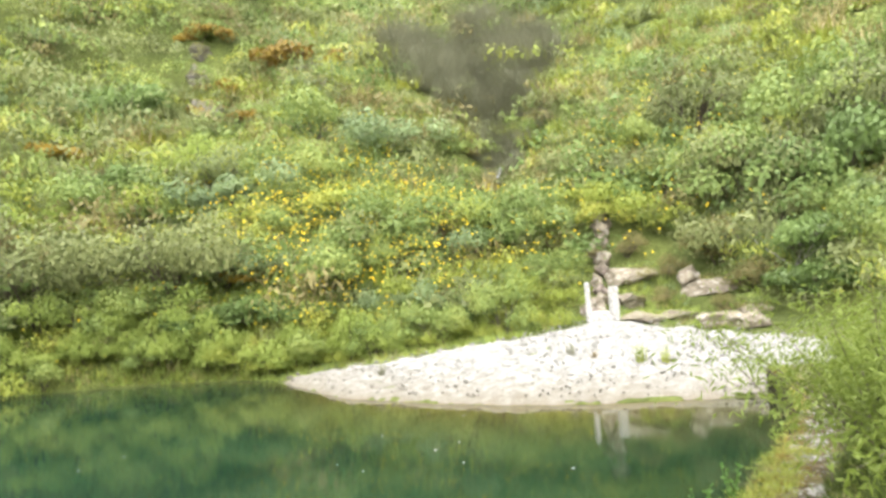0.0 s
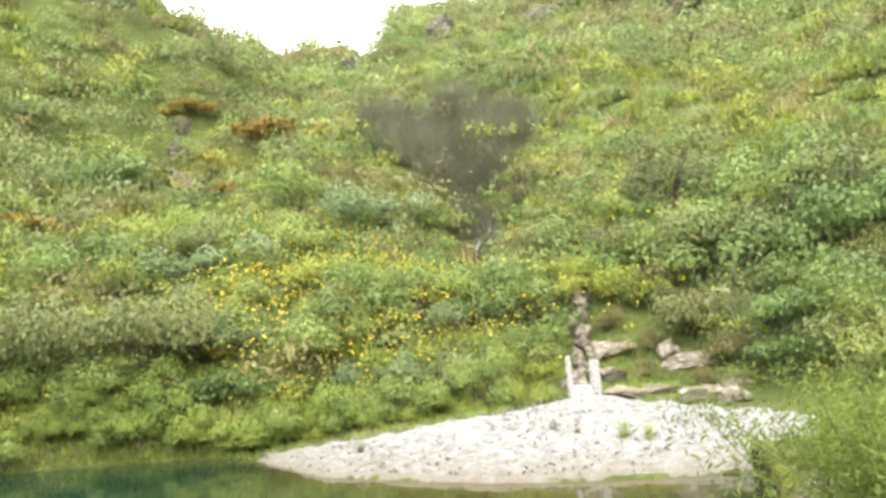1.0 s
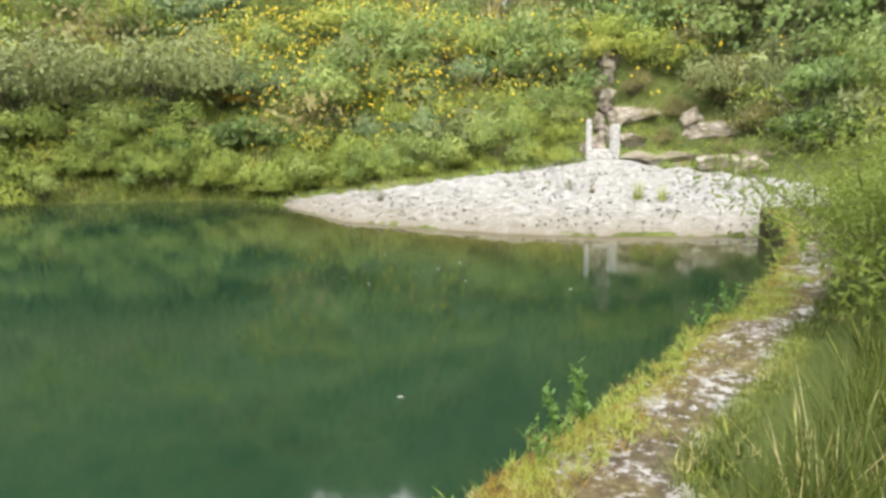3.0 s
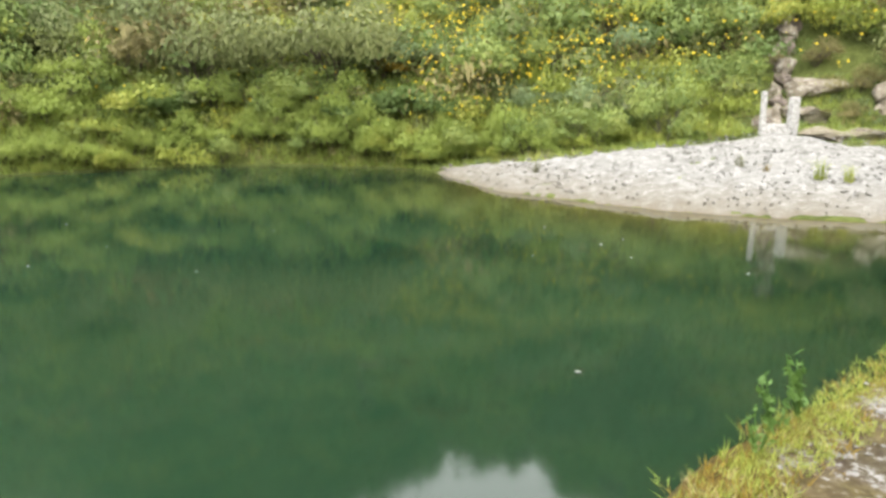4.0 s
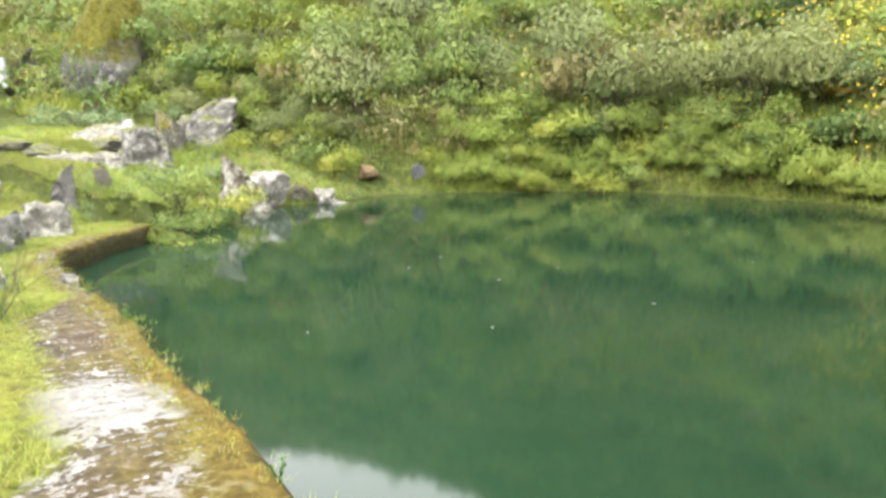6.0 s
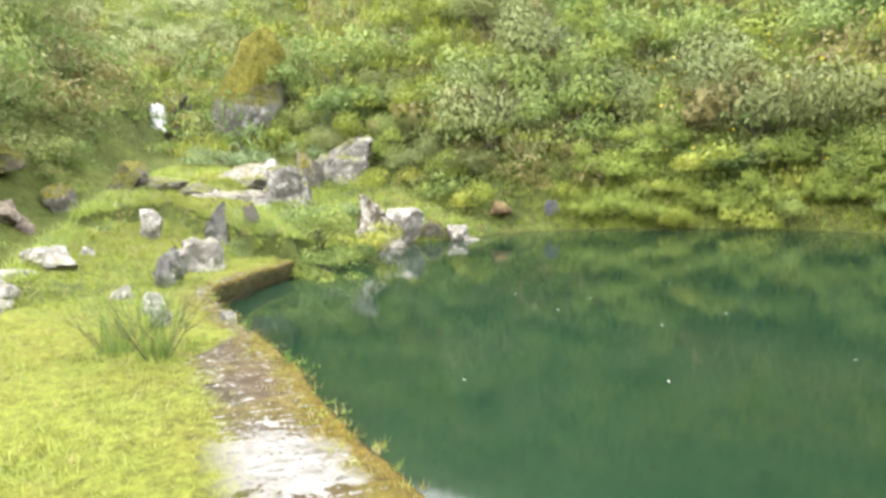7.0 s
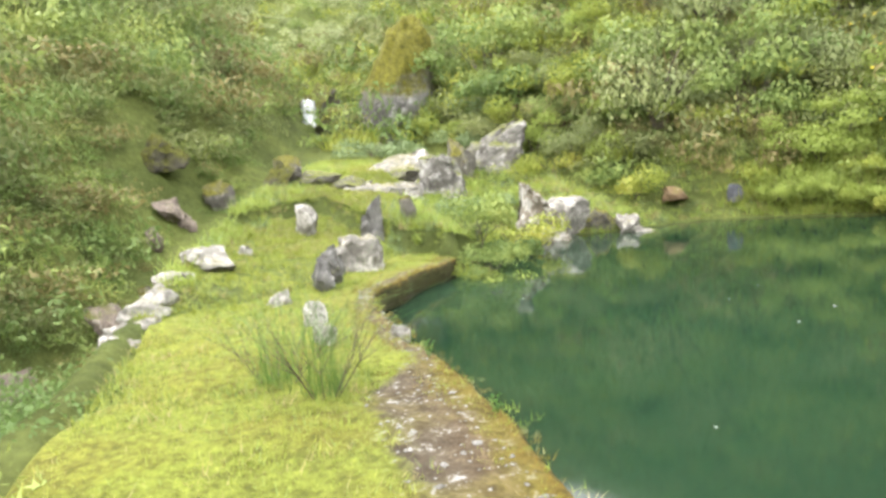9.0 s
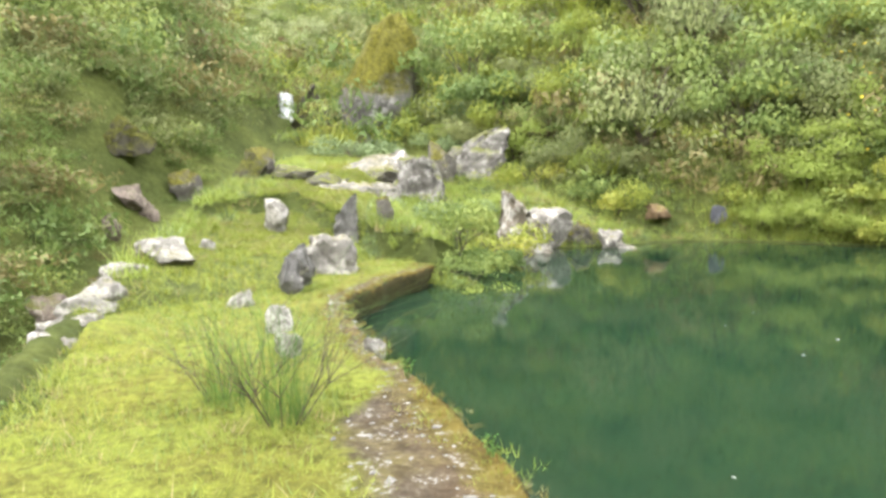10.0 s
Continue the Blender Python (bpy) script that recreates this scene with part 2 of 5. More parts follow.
def crest_material():
    """Crest of the dam: u runs along it, v from the water's edge outwards. Moss, bare soil, pale rubble, turf."""
    m, n, l, p = material("mossy_crest")
    uv = n.new("ShaderNodeUVMap")
    sep = n.new("ShaderNodeSeparateXYZ")
    l.new(uv.outputs["UV"], sep.inputs[0])
    big = tex(n, l, 1.4, 6, 0.6)
    mid = tex(n, l, 4.5, 8, 0.7)
    fine = tex(n, l, 22, 8, 0.7)
    v = calc(n, l, "ADD", sep.outputs["Y"], calc(n, l, "MULTIPLY", calc(n, l, "SUBTRACT", mid.outputs["Fac"], 0.5), 0.5))
    # the first two stops darken the inner face, for its moss and painted shade
    zones = ramp(n, [(0.0, (0.03, 0.03, 0.013)), (0.068, (0.042, 0.038, 0.014)), (0.085, (0.098, 0.066, 0.015)), (0.125, (0.10, 0.082, 0.021)), (0.15, (0.085, 0.062, 0.04)), (0.23, (0.08, 0.066, 0.05)), (0.26, (0.118, 0.135, 0.025)), (0.5, (0.14, 0.16, 0.028))])
    l.new(calc(n, l, "MULTIPLY", calc(n, l, "ADD", v, 0.3), 0.25), zones.inputs["Fac"])
    moss = ramp(n, [(0.44, (0, 0, 0)), (0.6, (1, 1, 1))])
    l.new(big.outputs["Fac"], moss.inputs["Fac"])
    col = mixer(n, l, calc(n, l, "MULTIPLY", calc(n, l, "MULTIPLY", moss.outputs["Color"], 0.45), calc(n, l, "MULTIPLY", calc(n, l, "ADD", sep.outputs["Y"], 0.02), 12.0, True)), zones.outputs["Color"], (0.128, 0.112, 0.022))
    grain = ramp(n, [(0.3, (0.4, 0.4, 0.4)), (0.7, (1.3, 1.3, 1.25))])
    l.new(fine.outputs["Fac"], grain.inputs["Fac"])
    col = mixer(n, l, 0.85, col, grain.outputs["Color"], "MULTIPLY")
    worn_spots = ramp(n, [(0.36, (0.5, 0.46, 0.42)), (0.55, (1.05, 1.05, 1.0)), (0.68, (1.25, 1.22, 1.1))])
    l.new(tex(n, l, 9.0, 5, 0.65).outputs["Fac"], worn_spots.inputs["Fac"])
    col = mixer(n, l, 0.8, col, worn_spots.outputs["Color"], "MULTIPLY")
    # pale rubble in the bare strip, thickest where the plaster still holds
    strip = calc(n, l, "MULTIPLY", calc(n, l, "SUBTRACT", 0.36, calc(n, l, "ABSOLUTE", calc(n, l, "SUBTRACT", v, 0.5))), 5.0, True)
    near = n.new("ShaderNodeMapRange")
    near.inputs["From Min"].default_value, near.inputs["From Max"].default_value = 0.46, 0.34
    near.inputs["To Min"].default_value, near.inputs["To Max"].default_value = 0.0, 0.3
    ragged = calc(n, l, "MULTIPLY", calc(n, l, "SUBTRACT", mid.outputs["Fac"], 0.5), 1.5)
    l.new(calc(n, l, "ABSOLUTE", calc(n, l, "SUBTRACT", calc(n, l, "ADD", sep.outputs["X"], ragged), PATCH_U)), near.inputs["Value"])
    worn = n.new("ShaderNodeMapRange")
    worn.inputs["From Min"].default_value, worn.inputs["From Max"].default_value = 6.8, 5.4
    worn.inputs["To Min"].default_value, worn.inputs["To Max"].default_value = 0.0, 0.075
    l.new(calc(n, l, "ABSOLUTE", calc(n, l, "SUBTRACT", sep.outputs["X"], PATCH_U - 5.7)), worn.inputs["Value"])
    pale = calc(n, l, "ADD", calc(n, l, "ADD", mid.outputs["Fac"], worn.outputs["Result"]), near.outputs["Result"])
    pale = calc(n, l, "ADD", pale, calc(n, l, "MULTIPLY", calc(n, l, "SUBTRACT", fine.outputs["Fac"], 0.5), 0.75))
    pale = calc(n, l, "MULTIPLY", calc(n, l, "SUBTRACT", pale, 0.605), 20.0, True)
    chalk = ramp(n, [(0.36, (0.10, 0.092, 0.08)), (0.5, (0.165, 0.157, 0.145)), (0.62, (0.225, 0.218, 0.207))])
    l.new(calc(n, l, "ADD", mid.outputs["Fac"], calc(n, l, "MULTIPLY", near.outputs["Result"], 0.25)), chalk.inputs["Fac"])
    col = mixer(n, l, calc(n, l, "MULTIPLY", pale, strip), col, chalk.outputs["Color"])
    # turf by the willow mixed darker: the bush's shade painted in
    bush_shade = n.new("ShaderNodeMapRange")
    bush_shade.inputs["From Min"].default_value, bush_shade.inputs["From Max"].default_value = 10.9, 10.0
    l.new(sep.outputs["X"], bush_shade.inputs["Value"])
    back = calc(n, l, "MULTIPLY", calc(n, l, "SUBTRACT", v, 0.78), 5.0, True)
    col = mixer(n, l, calc(n, l, "MULTIPLY", bush_shade.outputs["Result"], back), col, (0.042, 0.056, 0.011))
    l.new(col, p.inputs["Base Color"])
    p.inputs["Roughness"].default_value = 0.95
    p.inputs["Specular IOR Level"].default_value = 0.15
    bumped(n, l, p, calc(n, l, "ADD", mid.outputs["Fac"], fine.outputs["Fac"]), 0.9, 0.03)
    return m


def water_material():
    m, n, l, p = material("still_green_water")
    a = tex(n, l, 0.25, 4, 0.5)
    c = ramp(n, [(0.3, (0.0056, 0.0168, 0.0090)), (0.7, (0.0082, 0.0230, 0.0122))])
    l.new(a.outputs["Fac"], c.inputs["Fac"])
    # eastern water darkened in colour to imitate a dimmer reflection
    dim_east = n.new("ShaderNodeAttribute")
    dim_east.attribute_name = "dim_east"
    deep = mixer(n, l, dim_east.outputs["Fac"], c.outputs["Color"], (0.0050, 0.0130, 0.0042))
    shallow = n.new("ShaderNodeAttribute")
    shallow.attribute_name = "shallow"
    l.new(mixer(n, l, shallow.outputs["Fac"], deep, (0.05, 0.04, 0.011)), p.inputs["Base Color"])
    p.inputs["Roughness"].default_value = 0.055
    p.inputs["IOR"].default_value = 1.33
    t = tex(n, l, 1.6, 3, 0.5)
    bumped(n, l, p, t.outputs["Fac"], 0.04, 0.01)
    return m


def foam_material():
    m, n, l, p = material("white_water")
    t = tex(n, l, 9, 6, 0.7)
    c = ramp(n, [(0.38, (0.10, 0.11, 0.11)), (0.6, (0.42, 0.44, 0.45))])
    l.new(t.outputs["Fac"], c.inputs["Fac"])
    l.new(c.outputs["Color"], p.inputs["Base Color"])
    p.inputs["Roughness"].default_value = 0.25
    bumped(n, l, p, t.outputs["Fac"], 0.8, 0.05)
    return m


PATCH_U = 16.28
M_GROUND, M_CREST, M_WATER, M_FOAM = ground_material(), crest_material(), water_material(), foam_material()


# ---- land ----
def lattice(ix, iy, seed):
    h = (ix * 374761393 + iy * 668265263 + seed * 982451653) & 0xFFFFFFFF
    h = ((h ^ (h >> 13)) * 1274126177) & 0xFFFFFFFF
    return ((h ^ (h >> 16)) & 0xFFFF) / 65535.0


def vnoise(x, y, scale, seed=1):
    """Smooth noise from -1 to 1, for arrays."""
    x, y = np.asarray(x, float) / scale, np.asarray(y, float) / scale
    ix, iy = np.floor(x).astype(np.int64), np.floor(y).astype(np.int64)
    fx, fy = x - ix, y - iy
    fx, fy = fx * fx * (3 - 2 * fx), fy * fy * (3 - 2 * fy)
    a, b = lattice(ix, iy, seed), lattice(ix + 1, iy, seed)
    c, d = lattice(ix, iy + 1, seed), lattice(ix + 1, iy + 1, seed)
    return 2 * ((a * (1 - fx) + b * fx) * (1 - fy) + (c * (1 - fx) + d * fx) * fy) - 1


def chain_distance(x, y, pts, closed):
    """Distance to a chain of points, and for an open one the nearest place along it and the side (left positive)."""
    best, par, side = np.full(x.shape, 1e9), np.zeros(x.shape), np.zeros(x.shape)
    n = len(pts)
    for i in range(n if closed else n - 1):
        (ax, ay), (bx, by) = pts[i][:2], pts[(i + 1) % n][:2]
        dx, dy = bx - ax, by - ay
        t = np.clip(((x - ax) * dx + (y - ay) * dy) / (dx * dx + dy * dy), 0, 1)
        d = np.hypot(x - ax - t * dx, y - ay - t * dy)
        near = d < best
        best, par = np.where(near, d, best), np.where(near, i + t, par)
        side = np.where(near, np.sign(dx * (y - ay) - dy * (x - ax)), side)
    return best, par, side


def within(x, y, pts):
    inside = np.zeros(x.shape, bool)
    n = len(pts)
    for i in range(n):
        (ax, ay), (bx, by) = pts[i], pts[(i + 1) % n]
        if ay == by:
            continue
        cross = ((ay > y) != (by > y)) & (x < (bx - ax) * (y - ay) / (by - ay) + ax)
        inside ^= cross
    return inside


DAM_EDGE = [(6.1, 11.0), (5.4, 9.4), (4.3, 7.5), (3.2, 6.0), (2.35, 4.98), (1.95, 4.68), (1.3, 3.95), (0.9, 3.55), (0.55, 3.2), (0.15, 2.78), (-0.23, 2.37), (-1.0, 1.62), (-1.9, 1.17), (-3.05, 1.31), (-3.8, 1.57), (-4.65, 1.87), (-5.3, 2.08), (-6.0, 2.32), (-7.55, 2.79), (-9.3, 3.28), (-10.6, 3.72), (-11.7, 4.18), (-12.35, 5.05), (-13.05, 6.1), (-13.5, 6.8)]
SHORE = [(-14.3, 7.2), (-14.9, 8.5), (-15.4, 10.0), (-15.9, 11.4), (-15.2, 13.0), (-15.4, 14.6), (-15.0, 16.0), (-13.8, 16.9), (-11.7, 18.5), (-9.3, 19.8),
         (-7.0, 20.0), (-4.7, 19.5), (-3.0, 18.6), (-2.4, 17.4), (-1.1, 14.6), (0.6, 13.1), (2.0, 12.15), (3.2, 11.6), (4.5, 11.3)]
POND = DAM_EDGE + SHORE
FOOT = [(-15.7, 14.8), (-15.1, 16.15), (-13.9, 17.05), (-11.8, 18.65), (-9.4, 19.95), (-7.0, 20.15), (-4.5, 19.7), (-2.8, 19.05), (-1.0, 19.4), (1.5, 19.2), (4.0, 18.8),
        (6.3, 18.7), (8.5, 17.4), (10.6, 14.4), (12.2, 10.0), (14.0, 0.0), (14.0, -14.0), (-8.0, -16.0), (-40.0, -10.0), (-44.0, 12.0), (-30.0, 13.0), (-22.5, 13.5), (-19.0, 14.2)]
STREAM = [(10.0, -13.0, -6.5), (2.0, -9.0, -5.0), (-6.0, -3.8, -3.2), (-10.0, -1.6, -2.2), (-14.5, 0.4, -1.2), (-19.0, 3.0, 0.0), (-24.0, 7.0, 1.6), (-29.0, 10.6, 2.7),
          (-34.0, 12.5, 4.4), (-44.0, 14.0, 8.0), (-62.0, 12.0, 14.0), (-95.0, 2.0, 30.0)]
GULLY = [(5.0, 26.5), (5.7, 30.5), (6.4, 37.0), (4.0, 48.0), (1.0, 60.0), (-2.0, 75.0)]
CHANNEL = [(5.5, 18.1), (6.2, 19.6), (6.9, 21.2), (7.3, 22.6)]
THICKET = [(5.2, 29.8), (6.6, 30.5), (8.2, 33.6), (9.8, 37.0), (10.0, 41.0), (7.3, 45.0), (3.3, 46.0), (1.2, 40.0), (1.0, 36.0), (2.4, 33.0), (4.6, 32.0)]
# bare rock and earth in the ravine: x, y, radius
BARE = [(-20.2, 3.0, 0.6), (-21.3, 4.0, 0.5), (-22.9, 3.9, 1.0), (-22.0, 3.2, 0.5), (-15.3, 0.15, 0.7), (-14.4, -0.3, 0.7), (-20.9, 3.3, 0.7), (-21.6, 2.8, 0.5), (-15.0, 16.3, 0.8), (-15.85, 15.0, 0.7)]
PATH = [(-12.5, 3.1), (-15.0, 4.4), (-17.2, 6.2), (-19.0, 8.0), (-21.0, 9.4)]
EYE_PLACE = (-1.0, 0.3, 1.95)
# the hills' skyline: bearing to the left in degrees, and the slope up to it
SKYLINE = [(-180, 0.3), (-100, 0.36), (-60, 0.42), (-43, 0.44), (-40.5, 0.43), (-38.6, 0.437), (-32.8, 0.478), (-30.6, 0.48), (-26.2, 0.51), (-24.5, 0.555), (-19.2, 0.578),
           (-16.6, 0.562), (-8.9, 0.548), (-5.7, 0.532), (-4.6, 0.496), (-3, 0.48), (-0.5, 0.486), (3.5, 0.472), (6.5, 0.478), (9.8, 0.492), (11.3, 0.504), (13.6, 0.517),
           (15.9, 0.539), (20.2, 0.534), (24.3, 0.536), (28, 0.535), (31.2, 0.53), (32.4, 0.495), (33.4, 0.465), (38, 0.458), (42.5, 0.47), (47, 0.445), (55, 0.40), (65, 0.30), (72, 0.245), (77, 0.205), (82, 0.205), (86, 0.26), (90, 0.3), (180, 0.3)]
# how far out the land climbs towards it, set to fit the camera's view
RIDGE = [(-180, 85), (-5.5, 85), (-4, 64), (3, 62), (6, 60), (10, 50), (30, 50), (33, 60), (50, 70), (60, 85), (180, 85)]
SPUR = [(-180, 0.6), (40, 0.02), (68, 0.045), (70, 0.115), (73, 0.17), (75.6, 0.203), (79.4, 0.245), (87, 0.32), (100, 0.45), (140, 0.5), (180, 0.5)]


def crest_base(x):
    """Height of the crest, lowered towards its far corner to fit the camera's view."""
    return np.interp(x, [-13.2, -11.7, -9.3, -7.5], [0.3, 0.35, 0.42, 0.5])


def land(x, y):
    """Height of the bare ground, for arrays."""
    x, y = np.asarray(x, float), np.asarray(y, float)
    inside = within(x, y, POND)
    dp = chain_distance(x, y, POND, True)[0]
    df = np.where(within(x, y, FOOT), 0.0, chain_distance(x, y, FOOT, True)[0])
    ds, par, side = chain_distance(x, y, STREAM, False)
    zs = np.interp(par, range(len(STREAM)), [p[2] for p in STREAM])
    r = np.hypot(x - EYE_PLACE[0], y - EYE_PLACE[1])
    az = np.degrees(np.arctan2(-(x - EYE_PLACE[0]), y - EYE_PLACE[1]))
    sky_cone = EYE_PLACE[2] + r * np.interp(az, *zip(*SKYLINE))
    spur_cone = EYE_PLACE[2] + r * np.interp(az, *zip(*SPUR))
    rough = 0.4 * vnoise(x, y, 3.1, 3) + 0.45 * (0.5 - np.abs(vnoise(x, y, 1.6, 4)))
    broad = 1.1 * vnoise(x, y, 9.0, 5)
    # terrace by the pond, rising up the valley
    shelf = np.minimum(0.44 + 0.14 * np.clip(-12 - x, 0, 30), 0.04 + 0.3 * dp + 0.05 * vnoise(x, y, 1.5, 8) + 0.6 * np.clip((8.6 - y) / 1.6, 0, 1))
    fan = np.minimum(0.02 + 0.162 * dp, 1.25)
    shelf = np.where((x > -6) & (y > 8), np.where(x > -3, fan, np.interp(x, [-6, -3], [0, 1]) * (fan - shelf) + shelf), shelf)
    up = 0.74 * df + 0.5 * (1 - np.exp(-df / 2.5)) + np.clip(df / 6, 0, 1) * (broad + rough)
    up = up + 1.0 * (1 - np.exp(-df / 0.7)) * np.exp(-df / 6) * np.clip((-2.0 - x) / 2, 0, 1) * np.clip((x + 14.8) / 2.5, 0, 1)
    up = up + 1.1 * np.maximum(0, df - 17) * np.clip((az - 6) / 4, 0, 1) * np.clip((36 - az) / 4, 0, 1)
    gd = chain_distance(x, y, GULLY, False)[0]
    up = up - np.minimum(up * 0.8, 3.2 * np.exp(-((gd / 2.6) ** 2)))
    north = np.minimum(shelf + up, sky_cone + 0.15 * rough)
    slope = zs + 0.3 * np.maximum(0, ds - 0.5) + 2.6 * np.maximum(0, ds - 1.35 - 0.15 * vnoise(x, y, 1.3, 9)) + 0.2 * rough
    south = np.minimum(zs + 1.25 * np.clip(ds - 0.6, 0, 2.2) + 0.85 * np.maximum(0, ds - 2.8) + np.clip(ds / 5, 0, 1) * (0.6 * broad + rough), spur_cone + 0.2 * rough)
    far = np.where(r > 50, np.minimum(6 + 0.42 * (r - 50) + broad, sky_cone), -50)
    z = np.where(side < 0, np.minimum(slope, north), south)
    z = np.where(az > 35, np.maximum(z, far), z)
    far_cap = EYE_PLACE[2] + np.interp(az, *zip(*RIDGE)) * np.interp(az, *zip(*SKYLINE)) + 0.02 * r
    z = np.minimum(z, far_cap)
    bed = -np.minimum(0.28 * dp, 2.0)
    z = np.where(inside, bed, z)
    # under the dam's crest the ground lies lower than its masonry
    dd = chain_distance(x, y, DAM_EDGE, False)[0]
    outer = -0.05 + 1.1 * np.maximum(0, dd - 2.1)
    corner = crest_base(x) - 0.06 - np.clip((1.0 - dd) / 0.4, 0, 1) + 0.17 * np.maximum(0, dd - 0.5) + 3.0 * np.maximum(0, y - 6.2) + 3.0 * np.maximum(0, dd - 4.5)
    w = np.clip((-11.2 - x) / 1.2, 0, 1)
    z = np.where(~inside & (y < 8.5), np.minimum(z, (1 - w) * outer + w * corner), z)
    return z


def ground_point(x, y):
    return float(land(np.array([x]), np.array([y]))[0])


def mesh(name, verts, faces, mats, slots=None, smooth=False):
    """A mesh from arrays: verts n x 3, faces n x 3 or n x 4."""
    verts, faces = np.asarray(verts, np.float32), np.asarray(faces, np.int32)
    k = faces.shape[1]
    me = bpy.data.meshes.new(name)
    me.vertices.add(len(verts))
    me.vertices.foreach_set("co", verts.ravel())
    me.loops.add(faces.size)
    me.loops.foreach_set("vertex_index", faces.ravel())
    me.polygons.add(len(faces))
    me.polygons.foreach_set("loop_start", np.arange(0, faces.size, k, dtype=np.int32))
    me.polygons.foreach_set("loop_total", np.full(len(faces), k, np.int32))
    if slots is not None:
        me.polygons.foreach_set("material_index", np.asarray(slots, np.int32))
    me.polygons.foreach_set("use_smooth", np.full(len(faces), smooth))
    for m in mats:
        me.materials.append(m)
    me.update(calc_edges=True)
    me.validate()
    return me


def grid_faces(rows, cols, wrap=False):
    i, j = np.meshgrid(np.arange(rows - 1), np.arange(cols if wrap else cols - 1), indexing="ij")
    i, j = i.ravel(), j.ravel()
    k = (j + 1) % cols
    return np.stack([i * cols + j, i * cols + k, (i + 1) * cols + k, (i + 1) * cols + j], 1)


def build_ground():
    rings = np.concatenate([np.concatenate([[0.01], np.linspace(0.4, 12, 50)]), 12 * (75 / 12) ** (np.arange(1, 131) / 130), 75 * (2500 / 75) ** (np.arange(1, 41) / 40)])
    turns = np.radians(np.arange(0, 360, 0.75))
    rr, aa = np.meshgrid(rings, turns, indexing="ij")
    x, y = (EYE_PLACE[0] - rr * np.sin(aa)).ravel(), (EYE_PLACE[1] + rr * np.cos(aa)).ravel()
    v = np.stack([x, y, land(x, y)], 1)
    tagged(new("ground", mesh("ground", v, grid_faces(len(rings), len(turns), True)[:, ::-1], [M_GROUND], None, True)),
           "steep green hillsides of turf and soil round a pond", "ground", kind="structure")


build_ground()


def build_backdrop():
    """A mountain lost in cloud at the valley's head; its glow stands in for hazy daylight."""
    a = np.radians(np.linspace(55, 100, 60))
    r = 1700.0
    rows = []
    for k, h in enumerate((-0.05, 0.1, 0.2, 0.3)):
        rows.append(np.stack([EYE_PLACE[0] - r * np.sin(a), EYE_PLACE[1] + r * np.cos(a), r * (h + 0.02 * np.sin(a * 17 + k)) + 0 * a], 1))
    m, n, l, p = material("glowing_distance")
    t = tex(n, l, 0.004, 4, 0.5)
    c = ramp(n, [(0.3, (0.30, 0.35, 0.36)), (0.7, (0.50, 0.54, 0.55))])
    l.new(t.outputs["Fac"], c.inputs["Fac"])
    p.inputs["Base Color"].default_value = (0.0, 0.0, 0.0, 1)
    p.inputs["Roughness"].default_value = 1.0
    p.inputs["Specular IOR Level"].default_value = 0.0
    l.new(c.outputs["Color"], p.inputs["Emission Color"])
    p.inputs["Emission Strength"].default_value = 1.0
    tagged(new("backdrop", mesh("backdrop", np.concatenate(rows), grid_faces(4, 60), [m], None, True)), "glowing backdrop of a pale clouded mountain at the valley's head", "mountain", kind="structure")


build_backdrop()


def resample(pts, step):
    p = np.array(pts, float)
    s = np.concatenate([[0], np.cumsum(np.hypot(*np.diff(p, axis=0).T))])
    u = np.arange(0, s[-1], step)
    return np.stack([np.interp(u, s, p[:, 0]), np.interp(u, s, p[:, 1])], 1), u


def build_water():
    x0, x1, y0, y1, step = -17.5, 8.0, 0.0, 21.5, 0.25
    gx, gy = np.meshgrid(np.arange(x0, x1, step), np.arange(y0, y1, step), indexing="ij")
    nx, ny = gx.shape
    x, y = gx.ravel(), gy.ravel()
    dist = chain_distance(x, y, POND, True)[0]
    keep = within(x, y, POND) | (dist < 0.6)
    f = grid_faces(nx, ny)
    f = f[keep[f].all(1)]
    me = mesh("pond_water", np.stack([x, y, 0 * x], 1), f, [M_WATER], None, True)
    apex = np.exp(-((x - 3.0) ** 2 + (y - 13.5) ** 2) / 30.0)
    at = me.attributes.new("shallow", "FLOAT", "POINT")
    beach = chain_distance(x, y, SHORE, False)[0]
    sh = np.clip(1 - beach / 0.8, 0, 1) * 0.35 + np.clip(1 - beach / 3.6, 0, 1) * apex * 1.1
    at.data.foreach_set("value", np.clip(sh, 0, 0.9).astype(np.float32))
    # grows eastwards, where the darker reflection is put into the colour
    mu = me.attributes.new("dim_east", "FLOAT", "POINT")
    mu.data.foreach_set("value", (0.5 * np.clip((x + 6 + 1.5 * vnoise(x, y, 3.0, 27)) / 9, 0, 1)).astype(np.float32))
    tagged(new("pond_water", me), "still dark green pond mirroring the hillside", "water", kind="structure")


build_water()


def crest_frame():
    p, u = resample(DAM_EDGE[:-1] + [(-13.45, 6.7)], 0.1)
    t = np.gradient(p, axis=0)
    k = np.exp(-((np.arange(-12, 13) / 5.0) ** 2))
    k /= k.sum()
    t = np.stack([np.convolve(np.pad(t[:, i], 12, "edge"), k, "valid") for i in (0, 1)], 1)
    t /= np.linalg.norm(t, axis=1)[:, None]
    return p, u, np.stack([-t[:, 1], t[:, 0]], 1)


CREST_P, CREST_U, CREST_N = crest_frame()


def bare_width(u):
    """How far the turf stands back from the water's edge."""
    return np.interp(u, [0, 10.0, 11.31, 15.0, 15.75, 18.73, 19.45, 25.19], [0.52, 0.52, 1.7, 1.7, 0.7, 0.7, 0.2, 0.2])


